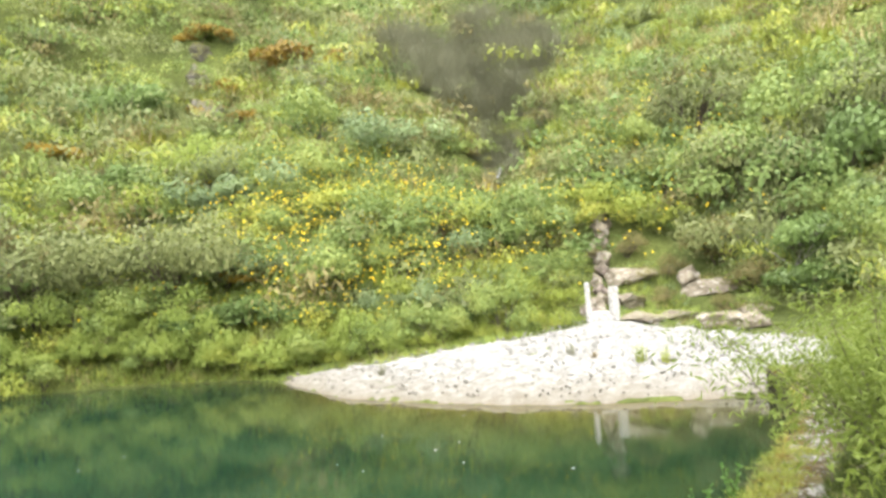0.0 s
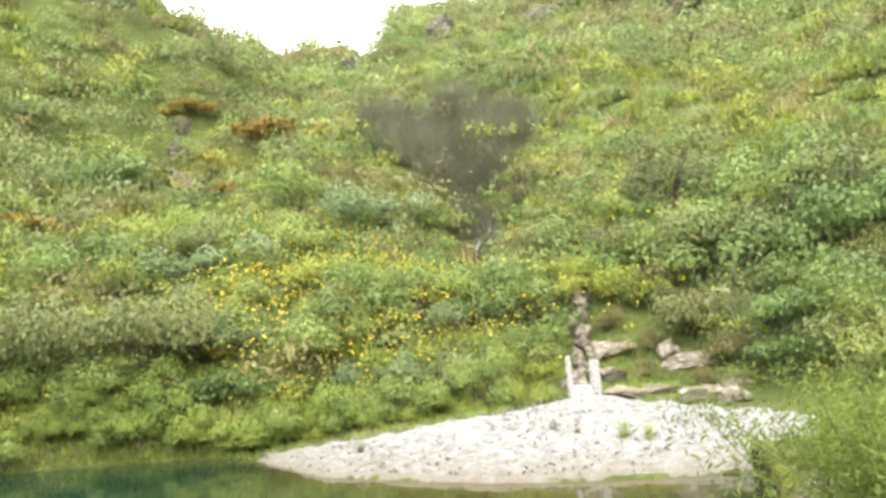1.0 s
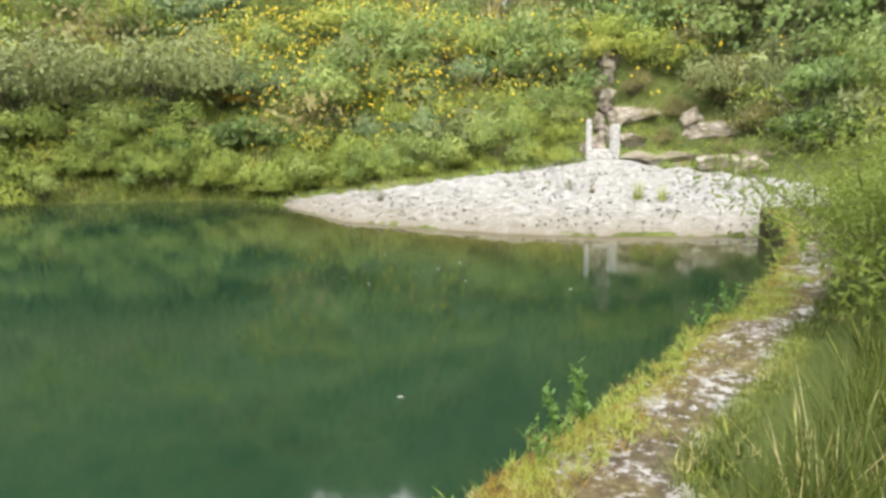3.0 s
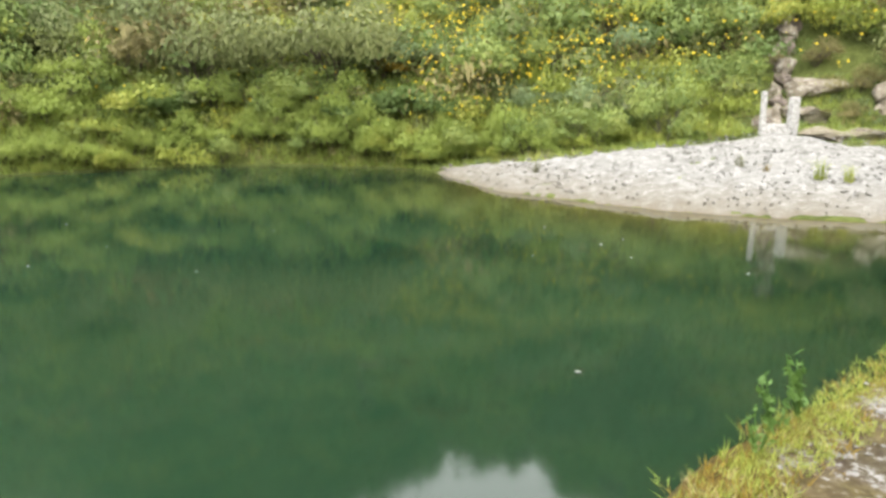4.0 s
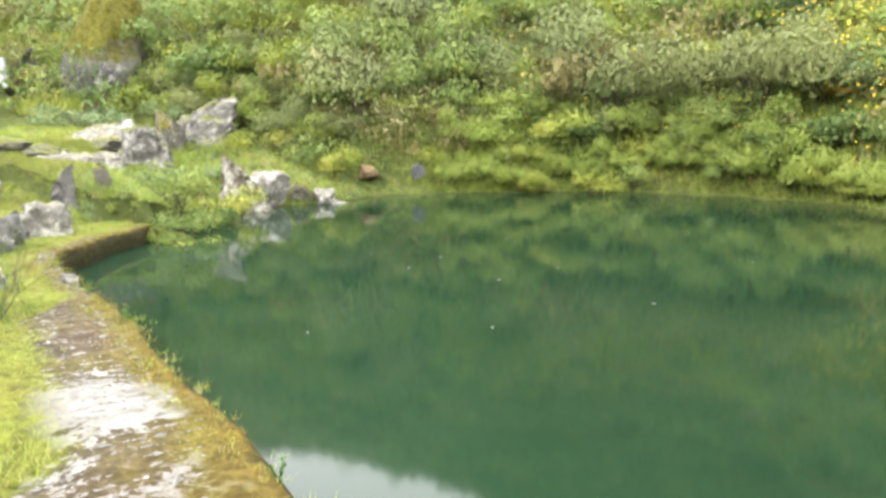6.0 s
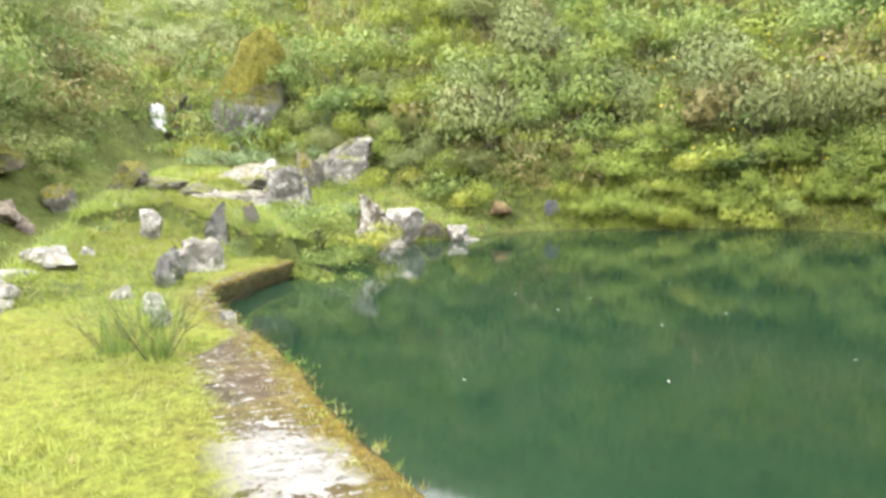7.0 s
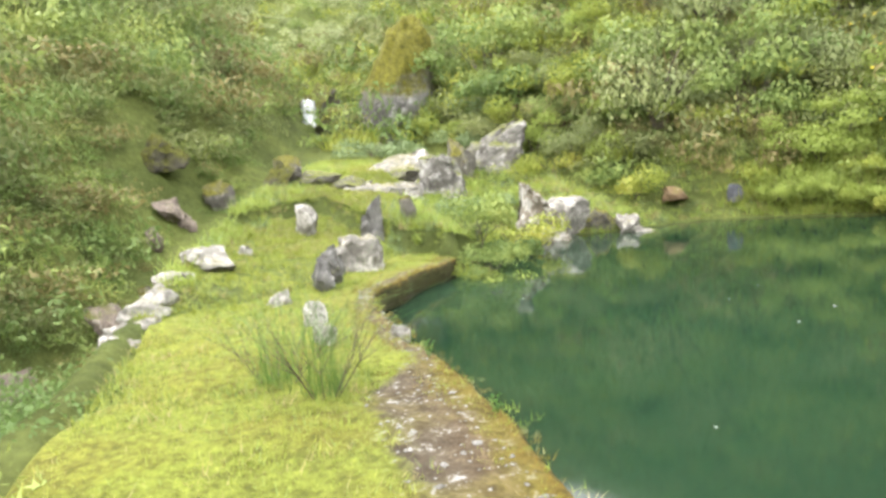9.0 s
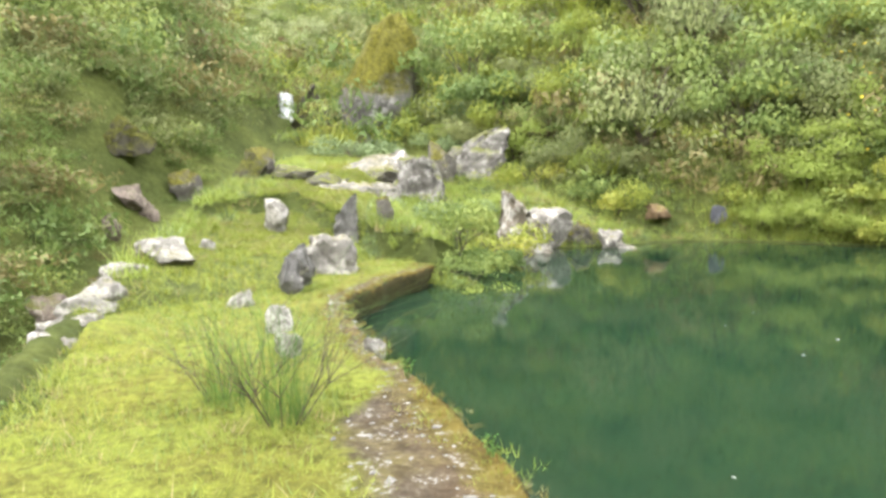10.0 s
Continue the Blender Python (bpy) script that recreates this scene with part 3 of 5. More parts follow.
def crest_height(x, y, v):
    return crest_base(x) + 0.03 * np.clip(v, 0, 1) + 0.035 * vnoise(x, y, 0.7, 11) * np.clip(v / 0.2, 0, 1) + 0.015 * vnoise(x, y, 0.2, 12)


def build_dam():
    prof = [(0.10, -1.3), (0.05, -0.5), (0.02, -0.1), (0.0, 0.12), (0.0, 0.3), (0.0, 0.42), (0.02, 0.47), (0.06, 0.5)]
    prof += [(v, None) for v in np.arange(0.12, 2.35, 0.085)]
    prof += [(2.42, 0.42), (2.5, 0.15), (2.58, -0.3), (2.68, -0.9), (2.85, -1.6), (3.1, -2.4), (3.5, -3.2)]
    n, k = len(CREST_P), len(prof)
    verts, uvs = np.zeros((n, k, 3)), np.zeros((n, k, 2))
    for j, (v, z) in enumerate(prof):
        wob = 0.05 * vnoise(CREST_U, 0 * CREST_U + 3, 0.5, 21) + 0.07 * vnoise(CREST_U, 0 * CREST_U, 1.7, 22) if v < 0.5 else 0.25 * vnoise(CREST_U, 0 * CREST_U, 1.1, 23) * min(1, max(0, v - 1.5))
        q = CREST_P + CREST_N * (v + wob)[:, None]
        h = crest_height(q[:, 0], q[:, 1], np.full(n, v)) if z is None else z + (crest_base(q[:, 0]) - 0.5) * (z > 0.1) + 0.02 * vnoise(CREST_U, 0 * CREST_U + 5 * j, 0.3, 24)
        verts[:, j, :2], verts[:, j, 2] = q, h
        uvs[:, j, 0] = CREST_U
        uvs[:, j, 1] = v * 0.7 / bare_width(CREST_U) if z is None or v > 0.05 and z > 0 else (z - 0.5) * 0.6
    f = grid_faces(n, k)
    me = mesh("dam_crest", verts.reshape(-1, 3), f, [M_CREST], None, True)
    layer = me.uv_layers.new(name="UVMap")
    loops = np.zeros(len(me.loops), np.int32)
    me.loops.foreach_get("vertex_index", loops)
    layer.data.foreach_set("uv", uvs.reshape(-1, 2)[loops].astype(np.float32).ravel())
    tagged(new("dam_wall", me), "old masonry dam with a mossy, grassy crest beside the pond", "dam", kind="structure")


build_dam()


# ---- plants ----
def leaf_quads(rng, centres, normals, length, width):
    """Diamond leaves at the centres, lying roughly across the normals."""
    n = len(centres)
    a = rng.normal(size=(n, 3))
    a -= normals * np.einsum("ij,ij->i", a, normals)[:, None]
    a /= np.linalg.norm(a, axis=1)[:, None] + 1e-9
    b = np.cross(normals, a)
    ln = length * rng.uniform(0.6, 1.3, (n, 1))
    wd = width * rng.uniform(0.6, 1.3, (n, 1))
    bend = normals * ln * rng.uniform(-0.25, 0.15, (n, 1))
    v = np.stack([centres - a * ln * 0.5, centres + b * wd * 0.5, centres + a * ln * 0.5 + bend, centres - b * wd * 0.5], 1)
    return v.reshape(-1, 3), np.arange(4 * n).reshape(n, 4)


def clump(rng, leaves, lobes=6, flat=0.75, length=0.22, width=0.11, spread=0.6, inner=0.16):
    """A bush one metre in radius, base at z = 0: an outer coat of leaves on several lobes and broader ones inside."""
    c = rng.normal(size=(lobes, 3)) * (spread, spread, spread * 0.6)
    c[:, 2] = np.abs(c[:, 2]) * flat + 0.25 * flat
    rad = rng.uniform(0.32, 0.64, lobes)
    coats = []
    for n, near, far, size in ((leaves, 0.74, 1.16, 1.0), (int(leaves * inner), 0.4, 0.8, 1.55)):
        pick = rng.choice(lobes, n, p=rad ** 2 / (rad ** 2).sum())
        d = rng.normal(size=(n, 3))
        d[:, 2] = np.abs(d[:, 2]) * 0.9 - 0.25
        d /= np.linalg.norm(d, axis=1)[:, None]
        p = c[pick] + d * (rad[pick] * rng.uniform(near, far, n))[:, None] * (1, 1, flat)
        p[:, 2] = np.maximum(p[:, 2], 0.02)
        nrm = d + rng.normal(size=d.shape) * 0.45
        nrm /= np.linalg.norm(nrm, axis=1)[:, None]
        coats.append(leaf_quads(rng, p, nrm, length * size, width * size))
    return join(coats)


def spray(rng, blades, length=0.8, width=0.03, lean=0.5, base=0.15, droop=0.25):
    """Upright grassy blades or thin twigs, each two quads long."""
    a = rng.uniform(0, 2 * np.pi, blades)
    root = np.stack([np.cos(a), np.sin(a), 0 * a], 1) * (base * np.sqrt(rng.uniform(0, 1, blades)))[:, None]
    b = rng.uniform(0, 2 * np.pi, blades)
    out = np.stack([np.cos(b), np.sin(b), 0 * b], 1)
    ln = (length * rng.uniform(0.45, 1.15, blades))[:, None]
    k = (lean * rng.uniform(0.1, 1.0, blades))[:, None]
    mid = root + (out * k * 0.4 + np.array([0, 0, 1.0])) * ln * 0.55
    tip = root + (out * k * 1.1 + np.array([0, 0, 1.0 - droop])) * ln
    side = np.stack([-np.sin(b), np.cos(b), 0 * b], 1) * width * 0.5
    v = np.stack([root - side, root + side, mid + side * 0.8, mid - side * 0.8, tip + side * 0.15, tip - side * 0.15], 1)
    i = 6 * np.arange(blades)[:, None]
    f = np.concatenate([i + np.array([[0, 1, 2, 3]]), i + np.array([[3, 2, 4, 5]])])
    return v.reshape(-1, 3), f


def limb(p0, p1, r0, r1, sides=5):
    p0, p1 = np.array(p0, float), np.array(p1, float)
    d = (p1 - p0) / (np.linalg.norm(p1 - p0) + 1e-9)
    a = np.cross(d, (0.3, 0.5, 0.8))
    a /= np.linalg.norm(a) + 1e-9
    b = np.cross(d, a)
    t = np.linspace(0, 2 * np.pi, sides, endpoint=False)[:, None]
    ring = np.cos(t) * a + np.sin(t) * b
    v = np.concatenate([p0 + ring * r0, p1 + ring * r1])
    j = np.arange(sides)
    return v, np.stack([j, (j + 1) % sides, sides + (j + 1) % sides, sides + j], 1)


def join(parts):
    vs, fs, off = [], [], 0
    for v, f in parts:
        vs.append(v), fs.append(f + off)
        off += len(v)
    return np.concatenate(vs), np.concatenate(fs)


def branches(rng, count, height, spread, radius, forks=3):
    """Stems that fork outwards from one root."""
    out, tips = [], []
    for _ in range(count):
        a = rng.uniform(0, 2 * np.pi)
        p = np.array([0.06 * math.cos(a), 0.06 * math.sin(a), -0.08])
        d = np.array([math.cos(a) * spread, math.sin(a) * spread, 1.0])
        q = p + d * height * rng.uniform(0.3, 0.5)
        out.append(limb(p, q, radius, radius * 0.65))
        for _ in range(forks):
            e = d + rng.normal(size=3) * (0.5, 0.5, 0.25)
            w = q + e * height * rng.uniform(0.25, 0.5)
            out.append(limb(q, w, radius * 0.6, radius * 0.25, 4))
            tips.append(w)
            for _ in range(2):
                x = w + (e + rng.normal(size=3) * (0.6, 0.6, 0.3)) * height * rng.uniform(0.1, 0.25)
                out.append(limb(w, x, radius * 0.25, radius * 0.08, 3))
                tips.append(x)
    return join(out), np.array(tips)


def part(name, vf, mat, parent, label=""):
    ob = new(name, mesh(name, vf[0], vf[1], [mat]))
    ob.parent = parent
    return tagged(ob, label)


def shrub(name, seed, mat, leaves, length, width, label, category="shrub", lobes=7, flat=0.8, stems=5, group="", twig=M_BARK):
    """A bush one metre in radius, on an Empty: stems and foliage."""
    rng = np.random.default_rng(seed)
    top = tagged(new(name), label, category, group)
    wood, _ = branches(rng, stems, 0.9 * flat, 0.55, 0.03)
    part("woody_frame", wood, twig, top)
    part("foliage", clump(rng, leaves, lobes, flat, length, width), mat, top)
    return top


def place(x, y, size, turn=0.0, tall=1.0, sink=0.05):
    return Matrix.LocRotScale((x, y, ground_point(x, y) - sink), Euler((0, 0, turn)), (size, size, size * tall))


def put(ob, x, y, size, turn=0.0, tall=1.0, sink=0.05):
    ob.matrix_basis = place(x, y, size, turn, tall, sink)
    return ob


def again(ob, x, y, size, turn=0.0, tall=1.0, sink=0.05):
    c = copy_thing(ob, Matrix())
    c.matrix_basis = place(x, y, size, turn, tall, sink)
    return c


SCRUB_MATS = [M_GREEN, M_LIME, M_OLIVE, M_DEEP, M_STRAW, M_BLUISH, M_UMBER, M_HAZED]


def tri_clump(rng, leaves, lobes=5, flat=0.7, length=0.2, width=0.13):
    """The same bush for the scrub, its leaves single triangles."""
    v, f = clump(rng, leaves, lobes, flat, length, width, 0.52, 0.25)
    v = v.reshape(-1, 4, 3)[:, [0, 1, 2]].reshape(-1, 3)
    return v, np.arange(len(v)).reshape(-1, 3)


def tri_spray(rng, blades, length=0.9, width=0.05, lean=0.9, base=0.6):
    v, _ = spray(rng, blades, length, width, lean, base)
    v = v.reshape(-1, 6, 3)[:, [0, 1, 4]].reshape(-1, 3)
    return v, np.arange(len(v)).reshape(-1, 3)


def scatter(name, label, category, spots, kinds, mats):
    """One mass of plants: spots are (x, y, z, size, tall, kind, material)."""
    rng = np.random.default_rng(len(spots))
    vs, fs, ms, off = [], [], [], 0
    for x, y, z, size, tall, k, m in spots:
        v, f = kinds[k]
        a = rng.uniform(0, 2 * np.pi)
        c, s = math.cos(a), math.sin(a)
        vs.append(v @ np.array([[c, s, 0], [-s, c, 0], [0, 0, 1]]) * (size, size, size * tall) + (x, y, z))
        fs.append(f + off), ms.append(np.full(len(f), m))
        off += len(v)
    ob = new(name, mesh(name, np.concatenate(vs), np.concatenate(fs), mats, np.concatenate(ms)))
    return tagged(ob, label, category, kind="stuff")


def build_scrub():
    """Low scrub over the slopes: one mass that nobody could count."""
    rng = np.random.default_rng(7)
    kinds = [tri_clump(rng, 150, 7, 0.65, 0.172, 0.122) for _ in range(6)] + [tri_spray(rng, 80, 0.8, 0.08, 1.0, 0.7) for _ in range(3)] + [tri_clump(rng, 250, 8, 0.7, 0.127, 0.088) for _ in range(5)]
    n = 19000
    az = np.radians(rng.uniform(-50, 98, n))
    r = 13 + 62 * rng.uniform(0, 1, n) ** 1.25
    x, y = EYE_PLACE[0] - r * np.sin(az), EYE_PLACE[1] + r * np.cos(az)
    z = land(x, y)
    e = 0.8
    rise = (land(x + (x - EYE_PLACE[0]) / r * e, y + (y - EYE_PLACE[1]) / r * e) - z) / e
    hidden = rise < (z - EYE_PLACE[2]) / r - 0.1
    ok = (chain_distance(x, y, POND, True)[0] > 0.5) & ~within(x, y, POND) & (chain_distance(x, y, DAM_EDGE, False)[0] > 4.0)
    inner = within(x, y, FOOT)
    ds, par, side = chain_distance(x, y, STREAM, False)
    ok &= ~(inner & (side < 0) & (x > -26)) & (ds > 0.9)
    ok &= (chain_distance(x, y, CHANNEL, False)[0] > 0.75) & (np.hypot(x - 7.8, y - 18.4) > 1.9) & (r > 15)
    for a, b, w in BARE:
        ok &= np.hypot(x - a, y - b) > w
    ok &= (~within(x, y, THICKET) | (rng.uniform(size=n) < 0.3)) & (chain_distance(x, y, [(5.0, 27.6), (6.8, 32.4)], False)[0] > 1.0)
    ok &= ~hidden & (r < np.interp(np.degrees(az), *zip(*RIDGE)) + 1.0)
    patch, tone = vnoise(x, y, 4.0, 31), vnoise(x, y, 7.0, 32)
    spots = []
    for i in np.nonzero(ok)[0][:6400]:
        size = (0.36 + 0.019 * r[i]) * rng.uniform(0.55, 1.4)
        upper = min(1.0, max(0.0, (z[i] - 4) / 8))
        if patch[i] < -0.1 + 0.35 * upper and rng.uniform() < 0.4:
            k, m = 6 + rng.integers(3), rng.choice([1, 4, 2], p=[0.6, 0.15, 0.25])
        elif rng.uniform() < 0.085:
            k, m = 9 + rng.integers(5), rng.choice([2, 3, 6], p=[0.4, 0.35, 0.25])
            size *= 1.7
        else:
            k = rng.integers(6)
            p = [0.33, 0.25, 0.22, 0.05, 0.07, 0.08] if tone[i] < 0.15 else [0.2, 0.1, 0.42, 0.08, 0.04, 0.16]
            m = rng.choice([0, 1, 2, 3, 5, 6], p=p)
        # beyond 45 m the leaves are paler, standing in for haze
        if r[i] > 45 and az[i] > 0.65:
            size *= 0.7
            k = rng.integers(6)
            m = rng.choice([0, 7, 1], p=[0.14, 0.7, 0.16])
        elif side[i] > 0:
            k = rng.integers(6)
            m = rng.choice([0, 2, 6, 3], p=[0.28, 0.34, 0.12, 0.26]) if patch[i] < 0.3 else rng.choice([0, 2, 3], p=[0.5, 0.22, 0.28])
            size *= rng.choice([0.7, 0.9, 1.35])
            k = 9 + rng.integers(5) if r[i] < 36 else k
            if z[i] > EYE_PLACE[2] + r[i] * np.interp(np.degrees(az[i]), *zip(*SPUR)) - 1.8:
                m = rng.choice([3, 6, 2])
                size *= 0.8
        if r[i] > 44 and az[i] < 0.6 and rng.uniform() < 0.7:
            k, m = rng.integers(6), rng.choice([0, 2, 3, 6], p=[0.32, 0.38, 0.1, 0.2])
        if r[i] > 50:
            size *= 0.85
        if r[i] < 27 and k < 6:
            k = 9 + rng.integers(5)
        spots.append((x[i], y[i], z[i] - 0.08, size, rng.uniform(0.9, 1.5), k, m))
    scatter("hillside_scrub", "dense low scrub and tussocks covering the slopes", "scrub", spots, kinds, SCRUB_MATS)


build_scrub()


def ravine_growth():
    rng = np.random.default_rng(19)
    kinds = [tri_clump(rng, 200, 7, 0.7, 0.14, 0.09) for _ in range(4)] + [tri_spray(rng, 90, 0.7, 0.03, 1.1, 0.35) for _ in range(3)]
    x, y = rng.uniform(-24, -4, 1500), rng.uniform(-7, 6, 1500)
    ds, par, side = chain_distance(x, y, STREAM, False)
    dd = chain_distance(x, y, DAM_EDGE[:-3], False)[0]
    bare = np.min([np.hypot(x - a, y - b) - w for a, b, w in BARE], axis=0)
    ok = (bare > 0.15) & (dd > 2.62) & (ds > 0.35) & (ds < 4.5) & ((side > 0) | (y < 0.4 - 0.3 * (x + 9)))
    z = np.maximum(land(x, y), np.where(dd < 3.5, np.interp(dd, [2.5, 2.58, 2.68, 2.85, 3.1, 3.5], [0.1, -0.3, -0.9, -1.6, -2.4, -3.2]), -50))
    spots = []
    for i in np.nonzero(ok)[0][:760]:
        k = rng.integers(4)
        m = rng.choice([0, 2, 3, 6], p=[0.4, 0.24, 0.16, 0.2])
        spots.append((x[i], y[i], z[i] - 0.06, rng.uniform(0.3, 0.65), rng.uniform(0.8, 1.2), k, m))
    scatter("ravine_growth", "tangled olive and straw growth in the narrow ravine", "scrub", spots, kinds, SCRUB_MATS)


ravine_growth()


# ---- rocks ----
def rock_mesh(name, seed, mat, cuts=9, rough=0.12, detail=5):
    """A blocky boulder about one metre across, split by flat breaks and roughened."""
    rng = np.random.default_rng(seed)
    bm = bmesh.new()
    bmesh.ops.create_icosphere(bm, subdivisions=detail, radius=1.0)
    planes = []
    for _ in range(cuts + 4):
        d = rng.normal(size=3)
        planes.append((d / np.linalg.norm(d), rng.uniform(0.27, 0.47)))
    off = Vector((seed * 3.1, seed * 1.7, 0))
    for v in bm.verts:
        p = np.array(v.co)
        p = 0.55 * p / np.sum(np.abs(p) ** 3.6) ** (1 / 3.6)
        for d, h in planes:
            k = p @ d
            if k > h:
                p = p - d * (k - h)
        s = Vector(p * 2.1) + off
        ridge = abs(noise.noise(s * 2.4 + off)) - 0.25
        near, cells = noise.voronoi(s * 1.15)
        chip = noise.cell(cells[0] * 7.3) - 0.5
        crack = max(0.0, 0.09 - (near[1] - near[0])) / 0.09
        p = p * (1 + rough * (1.1 * noise.noise(s) - 0.8 * ridge + 0.5 * noise.noise(s * 5.0) + 0.3 * noise.noise(s * 11.0) + 0.8 * chip - 0.4 * crack))
        v.co = p
    me = bpy.data.meshes.new(name)
    bm.to_mesh(me)
    bm.free()
    me.materials.append(mat)
    me.polygons.foreach_set("use_smooth", np.full(len(me.polygons), True))
    return me


def rock(name, seed, mat, at, size, turn=(0, 0, 0), label="", category="rock", group="", cuts=9, rough=0.12):
    ob = new(name, rock_mesh(name, seed, mat, cuts, rough, 5 if 1.0 < max(size) < 2.0 else 4))
    ob.matrix_basis = Matrix.LocRotScale(at, Euler([radians(a) for a in turn]), size)
    return tagged(ob, label, category, group)


def rock_on(name, seed, mat, x, y, top, w, d, turn=0.0, tilt=0.0, label="", group="", cuts=9, category="rock", rough=0.12, low=None):
    """A rock that rises from the ground to the height top."""
    foot = ground_point(x, y) if low is None else low
    bottom = foot - 0.3 * max(top - foot, 0.2)
    h = top - bottom
    return rock(name, seed, mat, (x, y, bottom + h * 0.5), (w / 0.95, d / 0.95, h / 0.95), (tilt, 0, turn), label, category, group, cuts, rough)


def hull_rock(name, seed, mat, at, turn, corners, label, category="rock", group="", rough=0.05, cuts=4):
    """An angular rock: corners (across, back, up) in metres, broken edges, faces roughened. turn faces it, in degrees."""
    bm = bmesh.new()
    for c in corners:
        bm.verts.new(c)
    bmesh.ops.convex_hull(bm, input=bm.verts[:])
    bmesh.ops.delete(bm, geom=[v for v in bm.verts if not v.link_faces], context="VERTS")
    for _ in range(2):
        bmesh.ops.subdivide_edges(bm, edges=[e for e in bm.edges if e.calc_length() > 0.12], cuts=cuts - 1, use_grid_fill=True)
        bmesh.ops.triangulate(bm, faces=bm.faces[:])
        if len(bm.faces) > 2500:
            break
    bmesh.ops.smooth_vert(bm, verts=bm.verts[:], factor=0.4, use_axis_x=True, use_axis_y=True, use_axis_z=True)
    bm.normal_update()
    off = Vector((seed * 2.3, seed * 0.7, seed * 1.9))
    for v in bm.verts:
        s = v.co * 1.7 + off
        near, cells = noise.voronoi(s * 1.2)
        crack = max(0.0, 0.1 - (near[1] - near[0])) / 0.1
        v.co += v.normal * rough * (1.2 * noise.noise(s) + 0.7 * noise.noise(s * 2.9) + 0.45 * noise.noise(s * 7.0) + 0.8 * (noise.cell(cells[0] * 5.3) - 0.5) - 0.6 * crack)
    me = bpy.data.meshes.new(name)
    bm.to_mesh(me)
    bm.free()
    me.materials.append(mat)
    me.polygons.foreach_set("use_smooth", np.full(len(me.polygons), True))
    ob = new(name, me)
    ob.matrix_basis = pose(*at, 0, 0, turn)
    return tagged(ob, label, category, group)


# ---- gravel fan with its posts ----
GRAVEL = [(-3.15, 18.6), (-2.55, 17.2), (-1.25, 14.4), (0.45, 12.9), (1.9, 11.95), (3.1, 11.4), (4.5, 11.1), (6.2, 11.0), (7.6, 11.2), (8.4, 12.0), (8.9, 13.0), (8.6, 14.2),
          (7.9, 15.2), (6.8, 16.6), (6.1, 17.5), (5.5, 17.8), (4.9, 17.6), (4.3, 17.3), (2.5, 17.1), (0.9, 17.4), (-1.3, 18.25)]


def build_gravel():
    step = 0.09
    gx, gy = np.meshgrid(np.arange(-3.4, 9.6, step), np.arange(10.3, 20.4, step), indexing="ij")
    x, y = gx.ravel(), gy.ravel()
    edge = chain_distance(x, y, GRAVEL, True)[0]
    keep = within(x, y, GRAVEL)
    z = land(x, y) + np.minimum(edge * 0.3, 0.15) - 0.07 + 0.045 * vnoise(x, y, 0.3, 41) + 0.06 * vnoise(x, y, 1.1, 42) + 0.02 * vnoise(x, y, 0.13, 43)
    f = grid_faces(*gx.shape)
    f = f[keep[f].all(1)]
    tagged(new("gravel_bank", mesh("gravel_bank", np.stack([x, y, z], 1), f, [M_GRAVEL], None, True)), "bright bank of pale washed gravel sloping into the pond", "gravel", kind="structure")
    rng = np.random.default_rng(5)
    n = 3000
    x, y = rng.uniform(-3, 9.3, n), rng.uniform(10.5, 19.9, n)
    ok = within(x, y, GRAVEL) & (chain_distance(x, y, POND, True)[0] > 0.05) & ~within(x, y, POND)
    x, y = x[ok], y[ok]
    z = land(x, y) + 0.09
    o = np.array([(1, 0, 0), (0, 1, 0), (-1, 0, 0), (0, -1, 0), (0, 0, 0.8), (0, 0, -0.6)], float)
    fo = np.array([(0, 1, 4), (1, 2, 4), (2, 3, 4), (3, 0, 4), (1, 0, 5), (2, 1, 5), (3, 2, 5), (0, 3, 5)])
    size = rng.uniform(0.015, 0.045, (len(x), 1, 1)) * rng.uniform(0.6, 1.4, (len(x), 1, 3))
    v = o[None] * size + rng.normal(size=(len(x), 6, 3)) * 0.006 + np.stack([x, y, z], 1)[:, None]
    f = (fo[None] + 6 * np.arange(len(x))[:, None, None]).reshape(-1, 3)
    tagged(new("pebbles", mesh("pebbles", v.reshape(-1, 3), f, [M_GRAVEL])), "loose pale pebbles on the gravel bank", "pebbles", kind="stuff")


build_gravel()


def box_mesh(name, w, d, h, mat, bevel=0.02, seed=0, wear=0.01):
    bm = bmesh.new()
    bmesh.ops.create_cube(bm, size=1.0)
    for v in bm.verts:
        v.co = Vector((v.co.x * w, v.co.y * d, (v.co.z + 0.5) * h))
    bmesh.ops.subdivide_edges(bm, edges=bm.edges[:], cuts=3, use_grid_fill=True)
    for v in bm.verts:
        c = Vector((v.co.x, v.co.y, v.co.z - h / 2))
        k = max(0.0, abs(c.x) / w + abs(c.y) / d + abs(c.z) / h - 1.05)
        v.co -= Vector((c.x, c.y, c.z)) * k * bevel / 0.1 * 0.4
        v.co += Vector((noise.noise(v.co * 9 + Vector((seed, 0, 0))), noise.noise(v.co * 9 + Vector((0, seed, 0))), 0)) * wear
    me = bpy.data.meshes.new(name)
    bm.to_mesh(me)
    bm.free()
    me.materials.append(mat)
    return me


def white_post(x, y, w, h, lean, seed, label):
    ob = new("concrete_post", box_mesh("concrete_post", w, w * 0.9, h + 0.25, M_POST, 0.03, seed))
    ob.matrix_basis = pose(x, y, ground_point(x, y) - 0.25, lean, -lean * 0.5, 15)
    return tagged(ob, label, "post", "posts of the inlet")


